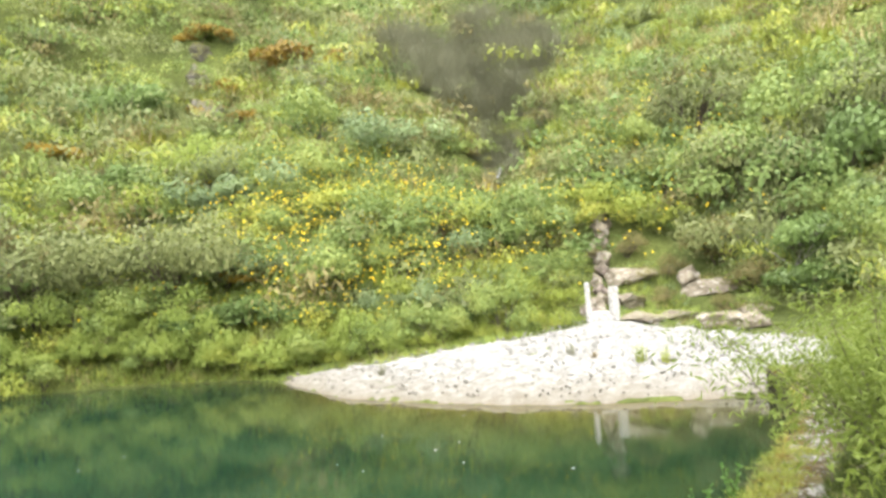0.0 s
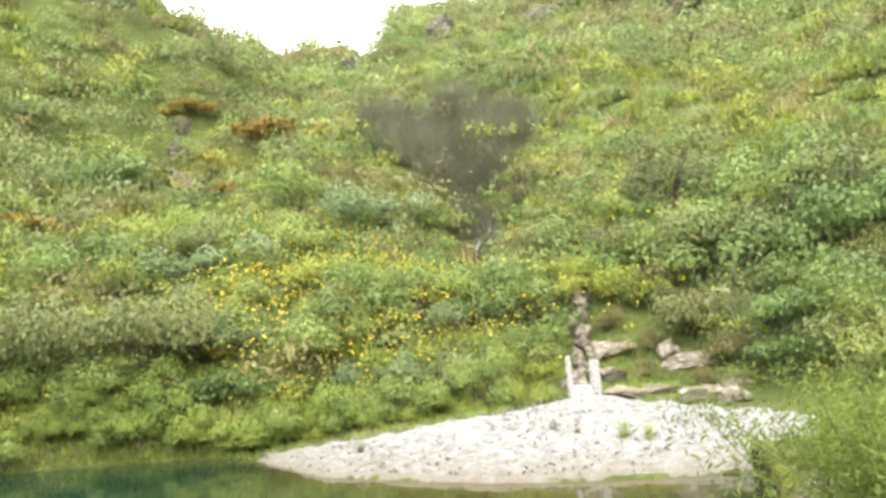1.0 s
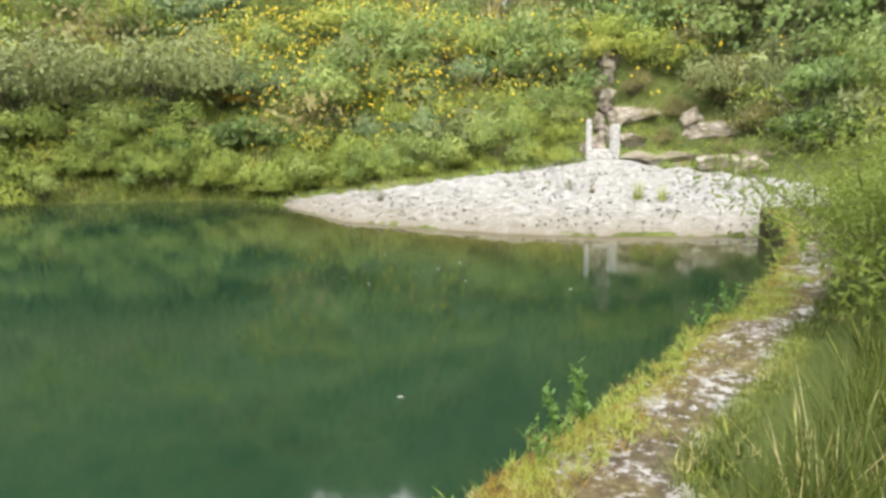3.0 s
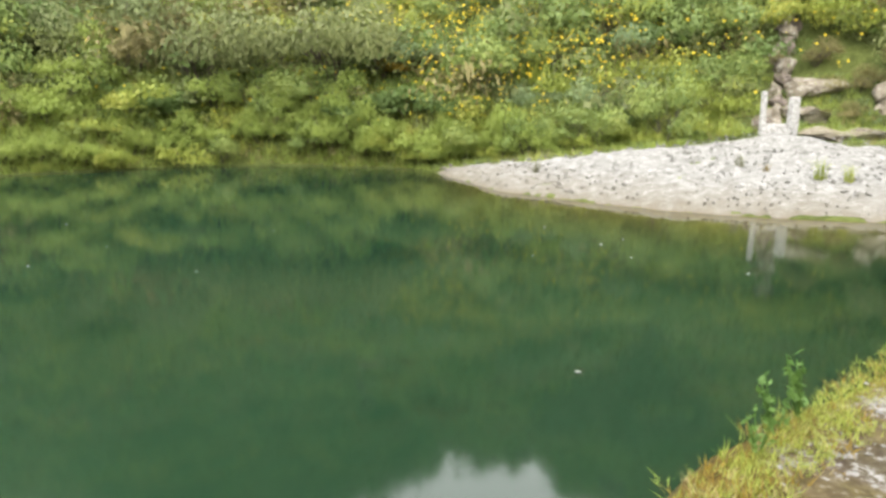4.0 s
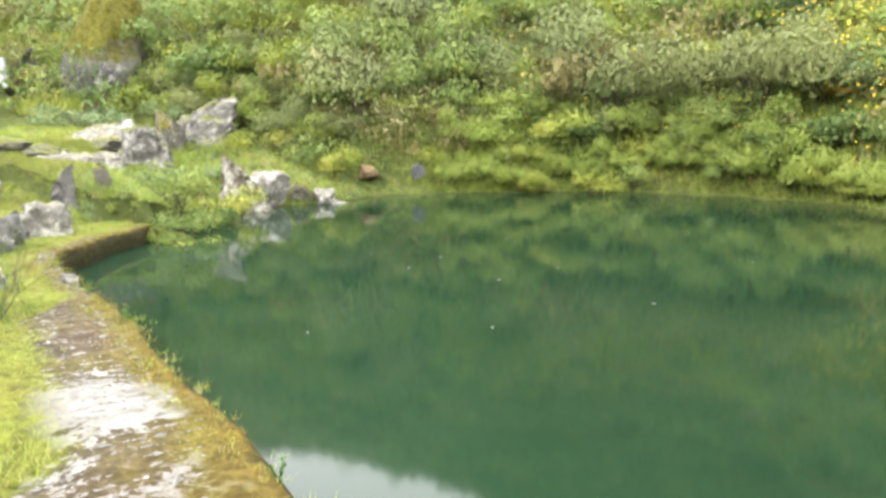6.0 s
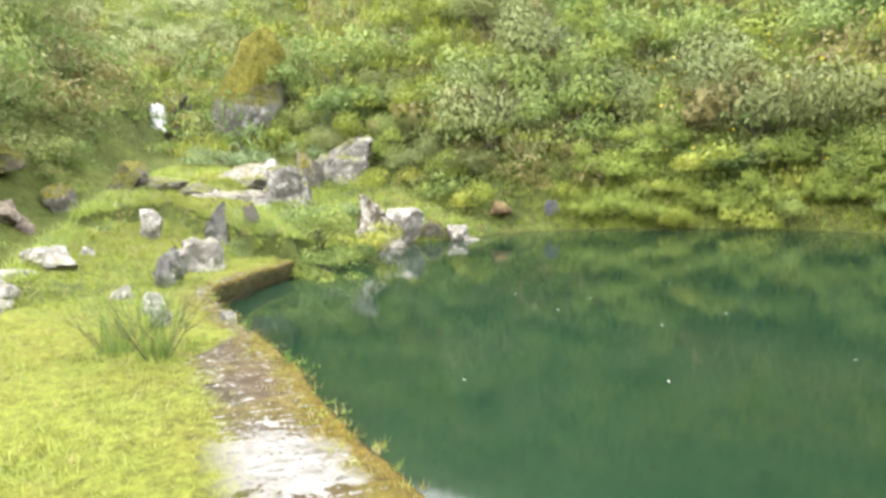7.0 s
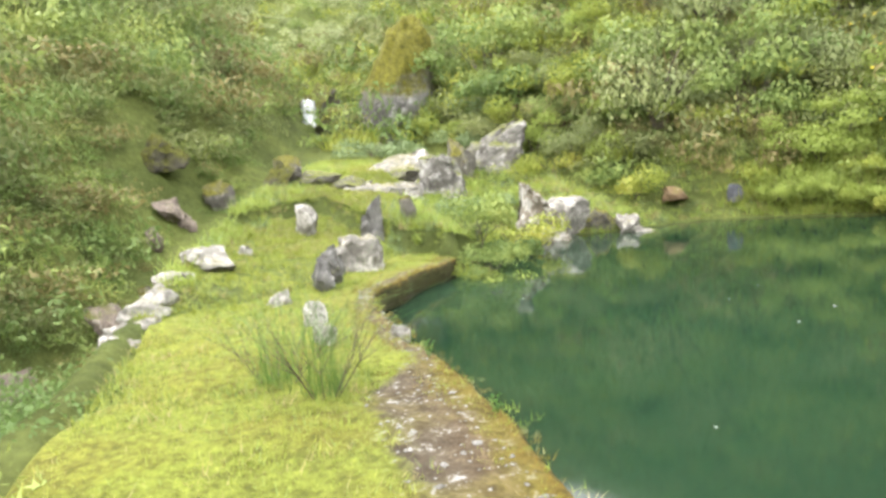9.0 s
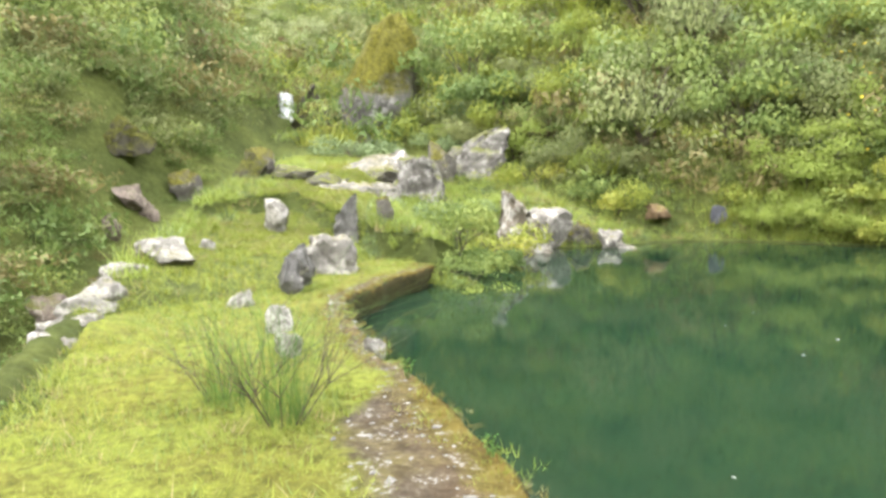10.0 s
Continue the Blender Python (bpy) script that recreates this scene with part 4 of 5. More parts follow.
white_post(5.83, 17.4, 0.2, 0.9, 2, 3, "whitewashed square concrete post standing in gravel")
white_post(5.2, 17.55, 0.11, 1.05, -4, 8, "weathered thin white concrete post beside the inlet")
# added block, standing for white gravel heaped between the posts
sill = new("heap_block", box_mesh("heap_block", 0.6, 0.4, 0.4, M_POST, 0.03, 2, 0.02))
sill.matrix_basis = pose(5.5, 17.62, ground_point(5.5, 17.62) - 0.15, 0, 0, -12)
tagged(sill, "white block in place of the gravel heaped between the two posts", "sill")

rng = np.random.default_rng(61)
p, u = resample(CHANNEL, 0.33)
for i, (x, y) in enumerate(p):
    x, y = x + rng.normal() * 0.13, y
    w = rng.uniform(0.42, 0.66)
    rock_on("stone", 60 + i, [M_ROCK_PINK, M_ROCK_TAN][i % 2], x, y, ground_point(x, y) + rng.uniform(0.3, 0.6), w, w * 0.9, rng.uniform(0, 180), rng.uniform(-15, 15), "grey-brown stone in the steep inlet channel", "channel stones", 9, rough=0.2)
INLET = [(7.25, 19.3, 1.5, 0.6, 0.32), (6.7, 19.5, 0.9, 0.5, 0.28), (8.35, 18.5, 0.7, 0.5, 0.32), (8.75, 17.9, 1.3, 0.5, 0.26), (7.9, 15.7, 1.3, 0.6, 0.24), (8.3, 15.3, 0.7, 0.5, 0.2), (6.75, 18.55, 1.0, 0.5, 0.28), (6.35, 18.85, 0.7, 0.4, 0.25), (6.55, 16.95, 1.4, 0.6, 0.06), (7.2, 16.9, 1.2, 0.6, 0.06), (9.1, 16.5, 0.9, 0.5, 0.15)]
for i, (x, y, w, d, h) in enumerate(INLET):
    rock_on("stone", 160 + i, M_ROCK_TAN, x, y, ground_point(x, y) + h + 0.17, w, d, 10 * (i % 3) - 32, 6 * (i % 3) - 6, "earthy weathered ledge of stone beside the inlet", "inlet stones", 9, rough=0.16)


def great_boulder(x, y):
    """A leaning wedge of rock, broad at its foot, narrow at the top."""
    bm = bmesh.new()
    bmesh.ops.create_icosphere(bm, subdivisions=5, radius=1.0)
    side = Vector((0.48, 0.88, 0))
    for v in bm.verts:
        p = v.co.copy()
        k = sum(abs(c) ** 2.8 for c in p) ** (1 / 2.8)
        p /= k
        t = (p.z + 1) / 2
        wide = 0.86 + 0.3 * min(t, 0.5) / 0.5 - 0.85 * max(0.0, t - 0.5) ** 1.1
        q = Vector((p.x * 1.2 * wide, p.y * 1.3 * wide, p.z * 3.3)) + side * (1.25 * max(t, 0.3) - 0.6)
        near, cells = noise.voronoi(p * 0.9 + Vector((3, 1, 5)))
        chip = noise.cell(cells[0] * 5.1) - 0.5
        n = noise.noise(p * 1.3 + Vector((4, 0, 0))) * 0.3 + noise.noise(p * 3.1) * 0.16 - abs(noise.noise(p * 2.2 + Vector((0, 7, 0)))) * 0.3 + noise.noise(p * 8.0) * 0.08 + 0.2 * chip
        v.co = q * (1 + 0.5 * n)
    me = bpy.data.meshes.new("great_boulder")
    bm.to_mesh(me)
    bm.free()
    me.materials.append(M_ROCK_GREAT)
    me.polygons.foreach_set("use_smooth", np.full(len(me.polygons), True))
    ob = new("great_boulder", me)
    ob.location = (x, y, ground_point(x, y) + 0.9)
    tagged(ob, "huge moss-capped boulder with a bare grey foot", "rock")


# ---- rocks by the pond and on the crest ----
hull_rock("leaning_rock", 11, M_ROCK_FIN, (-15.7, 10.4, 0.0), 56, [(-0.45, -0.4, -0.5), (0.7, -0.35, -0.5), (0.7, 0.45, -0.5), (-0.5, 0.45, -0.5), (-0.52, 0.1, 0.85), (-0.44, 0.0, 1.42), (-0.26, -0.1, 1.36), (0.2, -0.22, 0.8), (0.6, -0.28, 0.4), (0.78, -0.1, 0.05)],
          "mossy fin of rock with a pale ridge leaning at the water", rough=0.07)
hull_rock("crest_rock", 18, M_ROCK_PALE, (-13.4, 4.75, 0.3), 62, [(-0.4, -0.25, -0.2), (0.42, -0.22, -0.2), (0.4, 0.35, -0.2), (-0.38, 0.35, -0.2), (-0.36, -0.16, 0.42), (-0.1, -0.2, 0.58), (0.38, -0.15, 0.55), (0.4, 0.2, 0.5), (-0.28, 0.25, 0.6)],
          "cracked pale block with dark stains on the crest", group="crest rocks", rough=0.08)
hull_rock("crest_rock", 19, M_ROCK_GREY, (-13.25, 4.3, 0.3), 55, [(-0.2, -0.12, -0.2), (0.22, -0.12, -0.2), (0.2, 0.2, -0.2), (-0.2, 0.2, -0.2), (-0.12, -0.06, 0.45), (0.08, -0.05, 0.56), (0.18, 0.05, 0.3), (-0.05, 0.14, 0.5)],
          "upright grey rock on the grassy crest", group="crest rocks", rough=0.05)
hull_rock("standing_slab", 22, M_ROCK_GREY, (-15.35, 6.05, 0.65), 60, [(-0.28, -0.1, -0.4), (0.26, -0.12, -0.4), (0.24, 0.16, -0.4), (-0.25, 0.16, -0.4), (-0.2, -0.04, 0.35), (0.05, -0.05, 0.68), (0.2, -0.02, 0.82), (0.24, 0.08, 0.5), (-0.1, 0.12, 0.55)],
          "upright pointed slab of grey rock in grass", group="upright slabs", rough=0.05)
hull_rock("standing_slab", 23, M_ROCK_MOSS, (-15.15, 6.75, 0.55), 60, [(-0.2, -0.1, -0.4), (0.22, -0.12, -0.4), (0.2, 0.16, -0.4), (-0.2, 0.16, -0.4), (-0.2, -0.04, 0.72), (0.0, -0.05, 0.78), (0.16, 0.0, 0.4), (-0.08, 0.12, 0.7)],
          "dark upright slab of rock in grass", group="upright slabs", rough=0.05)
hull_rock("rock_block", 24, M_ROCK_SLAB, (-18.9, 9.85, 0.95), 58, [(-0.65, -0.35, -0.4), (0.6, -0.4, -0.4), (0.65, 0.6, -0.4), (-0.6, 0.6, -0.4), (-0.55, -0.2, 1.05), (0.1, -0.3, 1.2), (0.32, -0.2, 1.05), (0.55, -0.25, 0.35), (0.45, 0.5, 0.9), (-0.5, 0.6, 1.2)],
          "large angular rock block with brown staining", rough=0.09)
hull_rock("tilted_slab", 28, M_ROCK_SLAB, (-20.75, 12.6, 1.45), 60, [(-0.95, -0.3, -0.3), (0.75, -0.35, -0.3), (0.9, 0.7, -0.3), (-0.9, 0.7, -0.3), (-1.0, -0.15, 0.3), (-0.75, 0.1, 0.66), (0.0, 0.25, 1.08), (1.15, 0.35, 1.72), (1.35, 0.2, 1.5), (1.3, 0.05, 0.95), (0.85, -0.3, 0.3), (1.1, 0.8, 1.3), (-0.7, 0.9, 0.7)],
          "large tilted grey slab with grass on its back", rough=0.09)
hull_rock("white_ledge", 27, M_ROCK_PALE, (-21.5, 9.8, 1.5), 58, [(-1.3, -0.6, -0.3), (0.9, -0.7, -0.3), (1.3, 0.9, -0.3), (-0.8, 0.9, -0.3), (-1.25, -0.5, 0.1), (0.6, -0.65, 0.26), (1.25, 0.3, 0.62), (0.9, 0.9, 0.86), (-0.2, 0.8, 0.6)],
          "broad pale ledge of rock sloping beside the path", group="ledges", rough=0.06)
rock_on("boulder", 12, M_ROCK_PALE, -16.0, 11.6, 0.85, 1.0, 0.9, 40, 0, "white rounded boulder at the pond's edge", "shore rocks", 1, rough=0.07)
rock_on("boulder", 13, M_ROCK_MOSS, -15.75, 12.35, 0.62, 0.75, 0.7, 80, 0, "dark mossy boulder at the pond's edge", "shore rocks", rough=0.2)
rock_on("boulder", 14, M_ROCK_PALE, -15.2, 12.75, 0.45, 0.5, 0.5, 10, 0, "small pale boulder at the pond's edge", "shore rocks", rough=0.2)
rock_on("flat_stone", 15, M_ROCK_PALE, -14.95, 12.9, 0.1, 0.8, 0.45, 50, 0, "flat white stone lying in shallow water", low=-0.1)
rock_on("brown_rock", 16, M_ROCK_BROWN, -15.85, 15.2, 0.95, 0.8, 0.6, 30, 0, "rusty brown rock with a white rim in grass")
rock_on("slate_rock", 17, M_ROCK_SLATE, -14.95, 16.5, 0.82, 0.55, 0.45, 70, 0, "dark blue-grey angular rock below a shrub", cuts=12)
rock_on("crest_rock", 20, M_ROCK_GREY, -12.55, 3.95, 0.78, 0.45, 0.35, 5, 0, "small grey rock on the crest", "crest rocks", 10, rough=0.2, low=0.36)
rock_on("crest_rock", 21, M_ROCK_GREY, -12.1, 3.65, 0.76, 0.38, 0.3, 70, 0, "small angular grey rock on the crest", "crest rocks", 12, rough=0.2, low=0.36)
for i, (x, y, w, d, a) in enumerate([(-18.9, 8.6, 1.3, 0.9, 10), (-19.7, 9.1, 1.6, 1.0, 30), (-20.6, 9.6, 1.5, 1.1, 15), (-21.4, 10.2, 1.2, 0.9, 60), (-18.3, 7.6, 1.3, 0.9, 20), (-19.0, 7.4, 1.1, 0.8, 45)]):
    rock_on("rock_ledge", 125 + i, M_ROCK_GRASSY if i % 3 == 2 else M_ROCK_PALE, x, y, ground_point(x, y) + 0.2, w, d, a, 5, "low weathered rock ledge half sunk in the turf", "ledges", 7, rough=0.2, low=ground_point(x, y) - 0.35)
rock_on("rock_ledge", 26, M_ROCK_GRASSY, -19.8, 6.9, 1.85, 1.4, 1.0, 10, 0, "low pale rock beside the stream bank")
rock_on("tilted_slab", 29, M_ROCK_MOSS, -20.6, 11.6, 2.6, 0.9, 0.8, 10, 0, "dark mossy rock under the tilted slab")
rock_on("stream_rock", 30, M_ROCK_MOSS, -20.5, 6.4, 2.3, 0.8, 0.8, 10, 0, "dark rock on the stream bank", "stream rocks", rough=0.2)
great_boulder(-28.1, 13.9)
rock_on("stream_rock", 32, M_ROCK_DARK, -29.3, 11.6, 4.5, 2.1, 1.6, 10, 0, "mossy rock beside the little cascade", "stream rocks", rough=0.2)
rock_on("stream_rock", 33, M_ROCK_DARK, -34.2, 13.0, 5.8, 1.9, 1.5, 10, 0, "dark grey rock above the little cascade", "stream rocks", rough=0.2)
rock_on("stream_rock", 34, M_ROCK_BROWN, -48.0, 18.0, 9.7, 1.6, 1.2, 10, 0, "pinkish bare rock up the valley", "stream rocks", rough=0.2)
OUTER = [(-13.8, 2.68, 1.08, 1.05, 0.7, 60), (-13.3, 2.1, 0.86, 0.7, 0.55, 30), (-12.5, 1.72, 0.88, 0.85, 0.6, 15), (-12.05, 1.5, 0.74, 0.7, 0.5, 40), (-11.6, 1.32, 0.7, 0.8, 0.5, 20), (-11.1, 1.12, 0.6, 0.7, 0.45, 25), (-16.2, 5.05, 1.38, 0.75, 0.55, 15),
         (-14.7, 3.5, 0.98, 0.4, 0.35, 40), (-9.4, 0.6, 0.5, 0.4, 0.35, 60), (-10.4, 0.85, 0.52, 0.45, 0.35, 20)]
for i, (x, y, top, w, d, a) in enumerate(OUTER):
    rock_on("edge_stone", 40 + i, M_ROCK_CHALK if i < 8 else M_ROCK_PALE, x, y, top - 0.2, w * 0.78, d * 0.85, a, 0, "white lichened stone along the outer edge of the crest", "edge stones", 4, rough=0.16, low=min(top - 0.52, ground_point(x, y)))
for i, (x, y, w) in enumerate([(-10.1, 2.77, 0.3), (-9.25, 2.5, 0.22), (-9.05, 3.1, 0.17), (-11.6, 2.9, 0.22)]):
    rock_on("white_stone", 50 + i, M_ROCK_CHALK, x, y, float(crest_base(x)) + w * 0.8, w * 1.2, w, 30 * i, 0, "small white stone lying in the turf", "white stones", 8, low=float(crest_base(x)) - 0.05)
RAVINE = [(-20.2, 3.0, 0.6), (-21.3, 4.0, 0.5), (-22.7, 3.8, 1.3), (-15.3, 0.15, 0.7), (-14.4, -0.3, 0.6), (-19.9, 6.0, 0.8), (-17.4, 2.4, 0.4), (-21.3, 3.6, 0.7), (-10.3, -1.6, 0.9), (-11.6, -1.2, 0.7), (-9.2, -2.2, 0.8), (-13.0, -0.4, 0.7), (-8.6, -1.2, 0.6), (-12.3, 0.2, 0.5), (-16.4, 1.6, 0.8), (-22.5, 5.2, 0.9)]
# the third rock is dark to stand in for a shadowed hollow
for i, (x, y, w) in enumerate(RAVINE):
    rock_on("ravine_rock", 70 + i, M_ROCK_DARK if i in (2, 5) else (M_ROCK_PINK if i % 3 or i < 6 else M_ROCK_MOSS), x, y, ground_point(x, y) + w * 0.75, w, w * 0.8, 40 * i, 0, "bare rock in the narrow stream bed below the dam", "ravine rocks", 9, rough=0.2)
HILL_ROCKS = [(-9.3, 37.3, 1.2, 0.9), (-9.3, 38.4, 1.0, 0.8), (-7.95, 34.4, 1.6, 0.8), (-6.1, 33.0, 1.2, 0.3), (-3.3, 37.1, 1.9, 0.7), (0.1, 50.5, 2.6, 2.2), (-11.3, 47.6, 2.2, 0.7), (7.2, 28.2, 0.7, 0.5)]
for i, (x, y, w, h) in enumerate(HILL_ROCKS):
    rock_on("outcrop", 80 + i, M_ROCK_MOSS if i in (0, 2, 3) else M_ROCK_DARK, x, y, ground_point(x, y) + h + 0.4, w * 1.25, w, 35 * i, 0, "mossy rock outcrop on the steep slope", "outcrops", 12, rough=0.2)


for i, (a, r, w, up) in enumerate([(-19.0, 63, 3.2, 0.6), (-21.0, 64, 3.0, 0.4), (-23.2, 64, 3.4, 0.7), (-24.8, 62, 2.6, 0.3), (-31.0, 58, 3.0, 0.4), (-33.0, 58, 3.4, 0.5), (-36.5, 56, 3.0, 0.3),
                                  (15.5, 48.5, 2.2, -0.5), (11.9, 48.5, 2.0, -0.5), (-1.0, 61, 2.2, 0.4), (-9.5, 58, 2.2, 0.1), (-20.5, 57, 2.6, -1.6)]):
    x, y = EYE_PLACE[0] - r * math.sin(radians(a)), EYE_PLACE[1] + r * math.cos(radians(a))
    rock_on("crag", 120 + i, M_ROCK_DARK if i % 2 else M_ROCK_MOSS, x, y, ground_point(x, y) + 1.7 + up, w * 1.45, w * 1.1, 50 * i, 0, "weathered grey-brown crag on the skyline of the hill", "crags", 12, rough=0.2)


# ---- running water ----
def cascade(name, pts, width, label):
    """A thin curved sheet of falling water with thickness, from point to point."""
    p = np.array(pts, float)
    t = np.linspace(0, len(p) - 1, 14)
    c = np.stack([np.interp(t, range(len(p)), p[:, k]) for k in range(3)], 1)
    d = np.gradient(c, axis=0)
    s = np.stack([-d[:, 1], d[:, 0], 0 * d[:, 0]], 1)
    s[np.linalg.norm(s, axis=1) < 1e-6] = (1, 0, 0)
    s /= np.linalg.norm(s, axis=1)[:, None]
    view = np.array([c[0][0] - EYE_PLACE[0], c[0][1] - EYE_PLACE[1], 0])
    across = np.array([-view[1], view[0], 0]) / np.linalg.norm(view)
    rows = []
    for k, q in enumerate(c):
        w = width * (0.7 + 0.5 * abs(math.sin(k * 1.7)))
        back = view / np.linalg.norm(view) * 0.15
        rows.append([q - across * w / 2 + back, q - across * w / 4, q + across * w / 4 + (0, 0, 0.03), q + across * w / 2 + back])
    ob = new(name, mesh(name, np.array(rows).reshape(-1, 3), grid_faces(14, 4), [M_FOAM], None, True))
    sol = ob.modifiers.new("thick", "SOLIDIFY")
    sol.thickness = 0.06
    return tagged(ob, label, "waterfall", kind="structure")


cascade("cascade", [(-33.4, 12.15, 5.0), (-33.0, 12.05, 4.7), (-32.7, 11.95, 4.1), (-32.3, 11.8, 3.7)], 0.62, "small white cascade between dark rocks")
cascade("cascade", [(-29.6, 11.0, 3.0), (-29.0, 10.8, 2.75), (-28.2, 10.3, 2.5)], 0.3, "thin white run of the stream")
cascade("waterfall", [(6.75, 32.4, 9.4), (6.5, 31.6, 8.7), (6.15, 30.5, 7.85)], 0.16, "thin waterfall in the dark gully")
cascade("waterfall", [(5.6, 30.2, 7.5), (5.45, 29.9, 7.2), (5.3, 29.6, 6.95)], 0.14, "white foot of the thin waterfall")
cascade("waterfall", [(2.55, 51.2, 25.0), (2.5, 50.9, 24.2), (2.45, 50.6, 23.4)], 0.3, "distant white thread of water high in the gully")

# ---- bushes ----
BANK = {
    "olive": shrub("bank_shrub", 1, M_OLIVE, 1850, 0.092, 0.046, "grey-olive twiggy shrub hanging over the bank", group="bank shrubs", stems=9, flat=0.95),
    "green": shrub("bank_shrub", 2, M_GREEN, 1550, 0.1, 0.056, "green leafy shrub on the bank", group="bank shrubs"),
    "deep": shrub("bank_shrub", 3, M_DEEP, 1300, 0.13, 0.07, "low dark green leafy shrub above the water", group="bank shrubs", flat=0.7),
    "blue": shrub("bank_shrub", 4, M_BLUISH, 1400, 0.12, 0.062, "pale blue-green shrub on the bank", group="bank shrubs"),
    "lime": shrub("bank_shrub", 5, M_LIME, 1400, 0.11, 0.055, "bright yellow-green shrub on the bank", group="bank shrubs", flat=0.7),
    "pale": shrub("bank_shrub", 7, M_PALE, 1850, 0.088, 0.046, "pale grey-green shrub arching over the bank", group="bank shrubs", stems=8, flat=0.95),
    "umber": shrub("bank_shrub", 8, M_UMBER, 1500, 0.105, 0.045, "dry brownish brush with bare twigs", group="bank shrubs", stems=10, flat=0.9),
    "fresh": shrub("bank_shrub", 9, M_MEADOW, 1500, 0.11, 0.055, "light green bush above the water, its colour lifted against shade", group="bank shrubs", flat=0.85),
    "rust": shrub("rusty_bush", 6, M_RUST, 900, 0.16, 0.09, "flat orange-yellow bush on the slope", group="rusty bushes", flat=0.5),
}
SPOTS = [("olive", -8.6, 21.5, 1.7, 1.05), ("olive", -6.2, 21.4, 1.8, 1.1), ("olive", -10.3, 20.8, 1.4, 1.1), ("olive", -4.9, 21.4, 1.3, 1.2), ("deep", -5.3, 20.4, 0.9, 0.9), ("deep", -3.9, 20.2, 0.9, 1.0),
         ("fresh", -6.5, 20.3, 0.8, 0.8), ("deep", -2.6, 20.0, 0.8, 1.0), ("fresh", -7.4, 20.4, 0.7, 0.8), ("green", -1.8, 21.0, 1.2, 1.0), ("green", 0.2, 22.8, 1.2, 1.0), ("green", 2.2, 22.4, 1.2, 1.0),
         ("green", 4.0, 21.4, 1.1, 1.1), ("deep", 3.8, 21.2, 0.8, 1.0), ("green", -0.5, 22.8, 1.4, 1.0), ("lime", -2.8, 24.2, 1.4, 0.9), ("lime", 2.0, 23.0, 1.4, 0.8), ("green", 4.2, 21.5, 1.3, 1.0),
         ("olive", 11.2, 19.9, 1.6, 1.1), ("olive", 12.0, 20.3, 1.7, 1.1), ("deep", 13.0, 18.3, 1.5, 1.2), ("olive", 11.9, 24.5, 1.9, 1.0), ("olive", 9.8, 18.0, 1.2, 1.1), ("deep", 10.6, 16.6, 1.2, 1.1), ("olive", 12.0, 19.0, 1.4, 1.1), ("green", 13.9, 20.9, 1.6, 1.0), ("deep", -11.7, 33.6, 1.7, 1.1), ("green", 11.0, 20.5, 1.6, 1.0), ("olive", 14.8, 19.6, 1.8, 1.1),
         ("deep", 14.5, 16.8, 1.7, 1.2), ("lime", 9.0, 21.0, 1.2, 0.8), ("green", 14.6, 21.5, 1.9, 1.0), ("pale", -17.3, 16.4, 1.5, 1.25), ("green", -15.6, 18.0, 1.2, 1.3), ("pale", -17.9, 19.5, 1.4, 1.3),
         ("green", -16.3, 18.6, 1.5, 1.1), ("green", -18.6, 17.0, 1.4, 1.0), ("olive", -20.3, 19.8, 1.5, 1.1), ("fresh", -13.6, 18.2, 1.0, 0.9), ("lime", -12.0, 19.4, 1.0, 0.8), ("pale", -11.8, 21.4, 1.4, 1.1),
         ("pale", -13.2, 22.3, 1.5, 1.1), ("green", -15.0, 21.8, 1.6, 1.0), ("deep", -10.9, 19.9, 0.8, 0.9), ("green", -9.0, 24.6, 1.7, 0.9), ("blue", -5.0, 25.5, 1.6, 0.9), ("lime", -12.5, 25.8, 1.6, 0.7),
         ("fresh", -9.8, 20.6, 0.95, 1.1), ("green", -8.7, 20.7, 1.0, 1.1), ("fresh", -7.7, 20.75, 0.95, 1.1), ("green", -6.8, 20.8, 0.95, 1.1), ("fresh", -5.8, 20.6, 0.9, 1.1),
         ("blue", -17.2, 9.0, 0.55, 0.9), ("fresh", -16.7, 9.6, 0.5, 1.0), ("blue", -17.6, 10.3, 0.55, 0.8), ("fresh", -17.9, 11.2, 0.5, 0.8),
         ("umber", 9.4, 18.6, 0.9, 0.9), ("umber", 8.0, 19.0, 0.55, 0.8), ("umber", 7.5, 18.3, 0.4, 0.7), ("umber", 9.4, 17.2, 0.7, 0.8), ("umber", 8.7, 16.9, 0.5, 0.7), ("umber", 7.4, 20.3, 0.6, 0.8), ("umber", -10.9, 21.4, 1.1, 1.2), ("umber", -12.2, 20.3, 0.9, 1.0), ("lime", -12.85, 6.85, 0.45, 0.9), ("green", -13.3, 7.15, 0.5, 0.9), ("deep", -14.35, 8.35, 0.55, 0.9), ("green", -14.7, 8.0, 0.7, 1.0), ("lime", -15.2, 9.2, 0.7, 0.9), ("blue", -22.9, 13.7, 0.8, 0.9), ("deep", -22.5, 15.2, 1.4, 1.0), ("blue", -23.8, 10.6, 0.9, 0.6),
         ("blue", -25.5, 11.5, 1.0, 0.5), ("green", -25.4, 16.4, 1.8, 1.0), ("deep", -9.5, 26.6, 1.3, 1.0), ("blue", 0.5, 28.5, 1.7, 0.9), ("green", -2.6, 29.5, 1.8, 0.9)]
used = set()
rng = np.random.default_rng(3)
for k, x, y, size, tall in SPOTS:
    if k in used:
        again(BANK[k], x, y, size, rng.uniform(0, 6.28), tall * 1.25)
    else:
        put(BANK[k], x, y, size, 0.0, tall * 1.25)
        used.add(k)
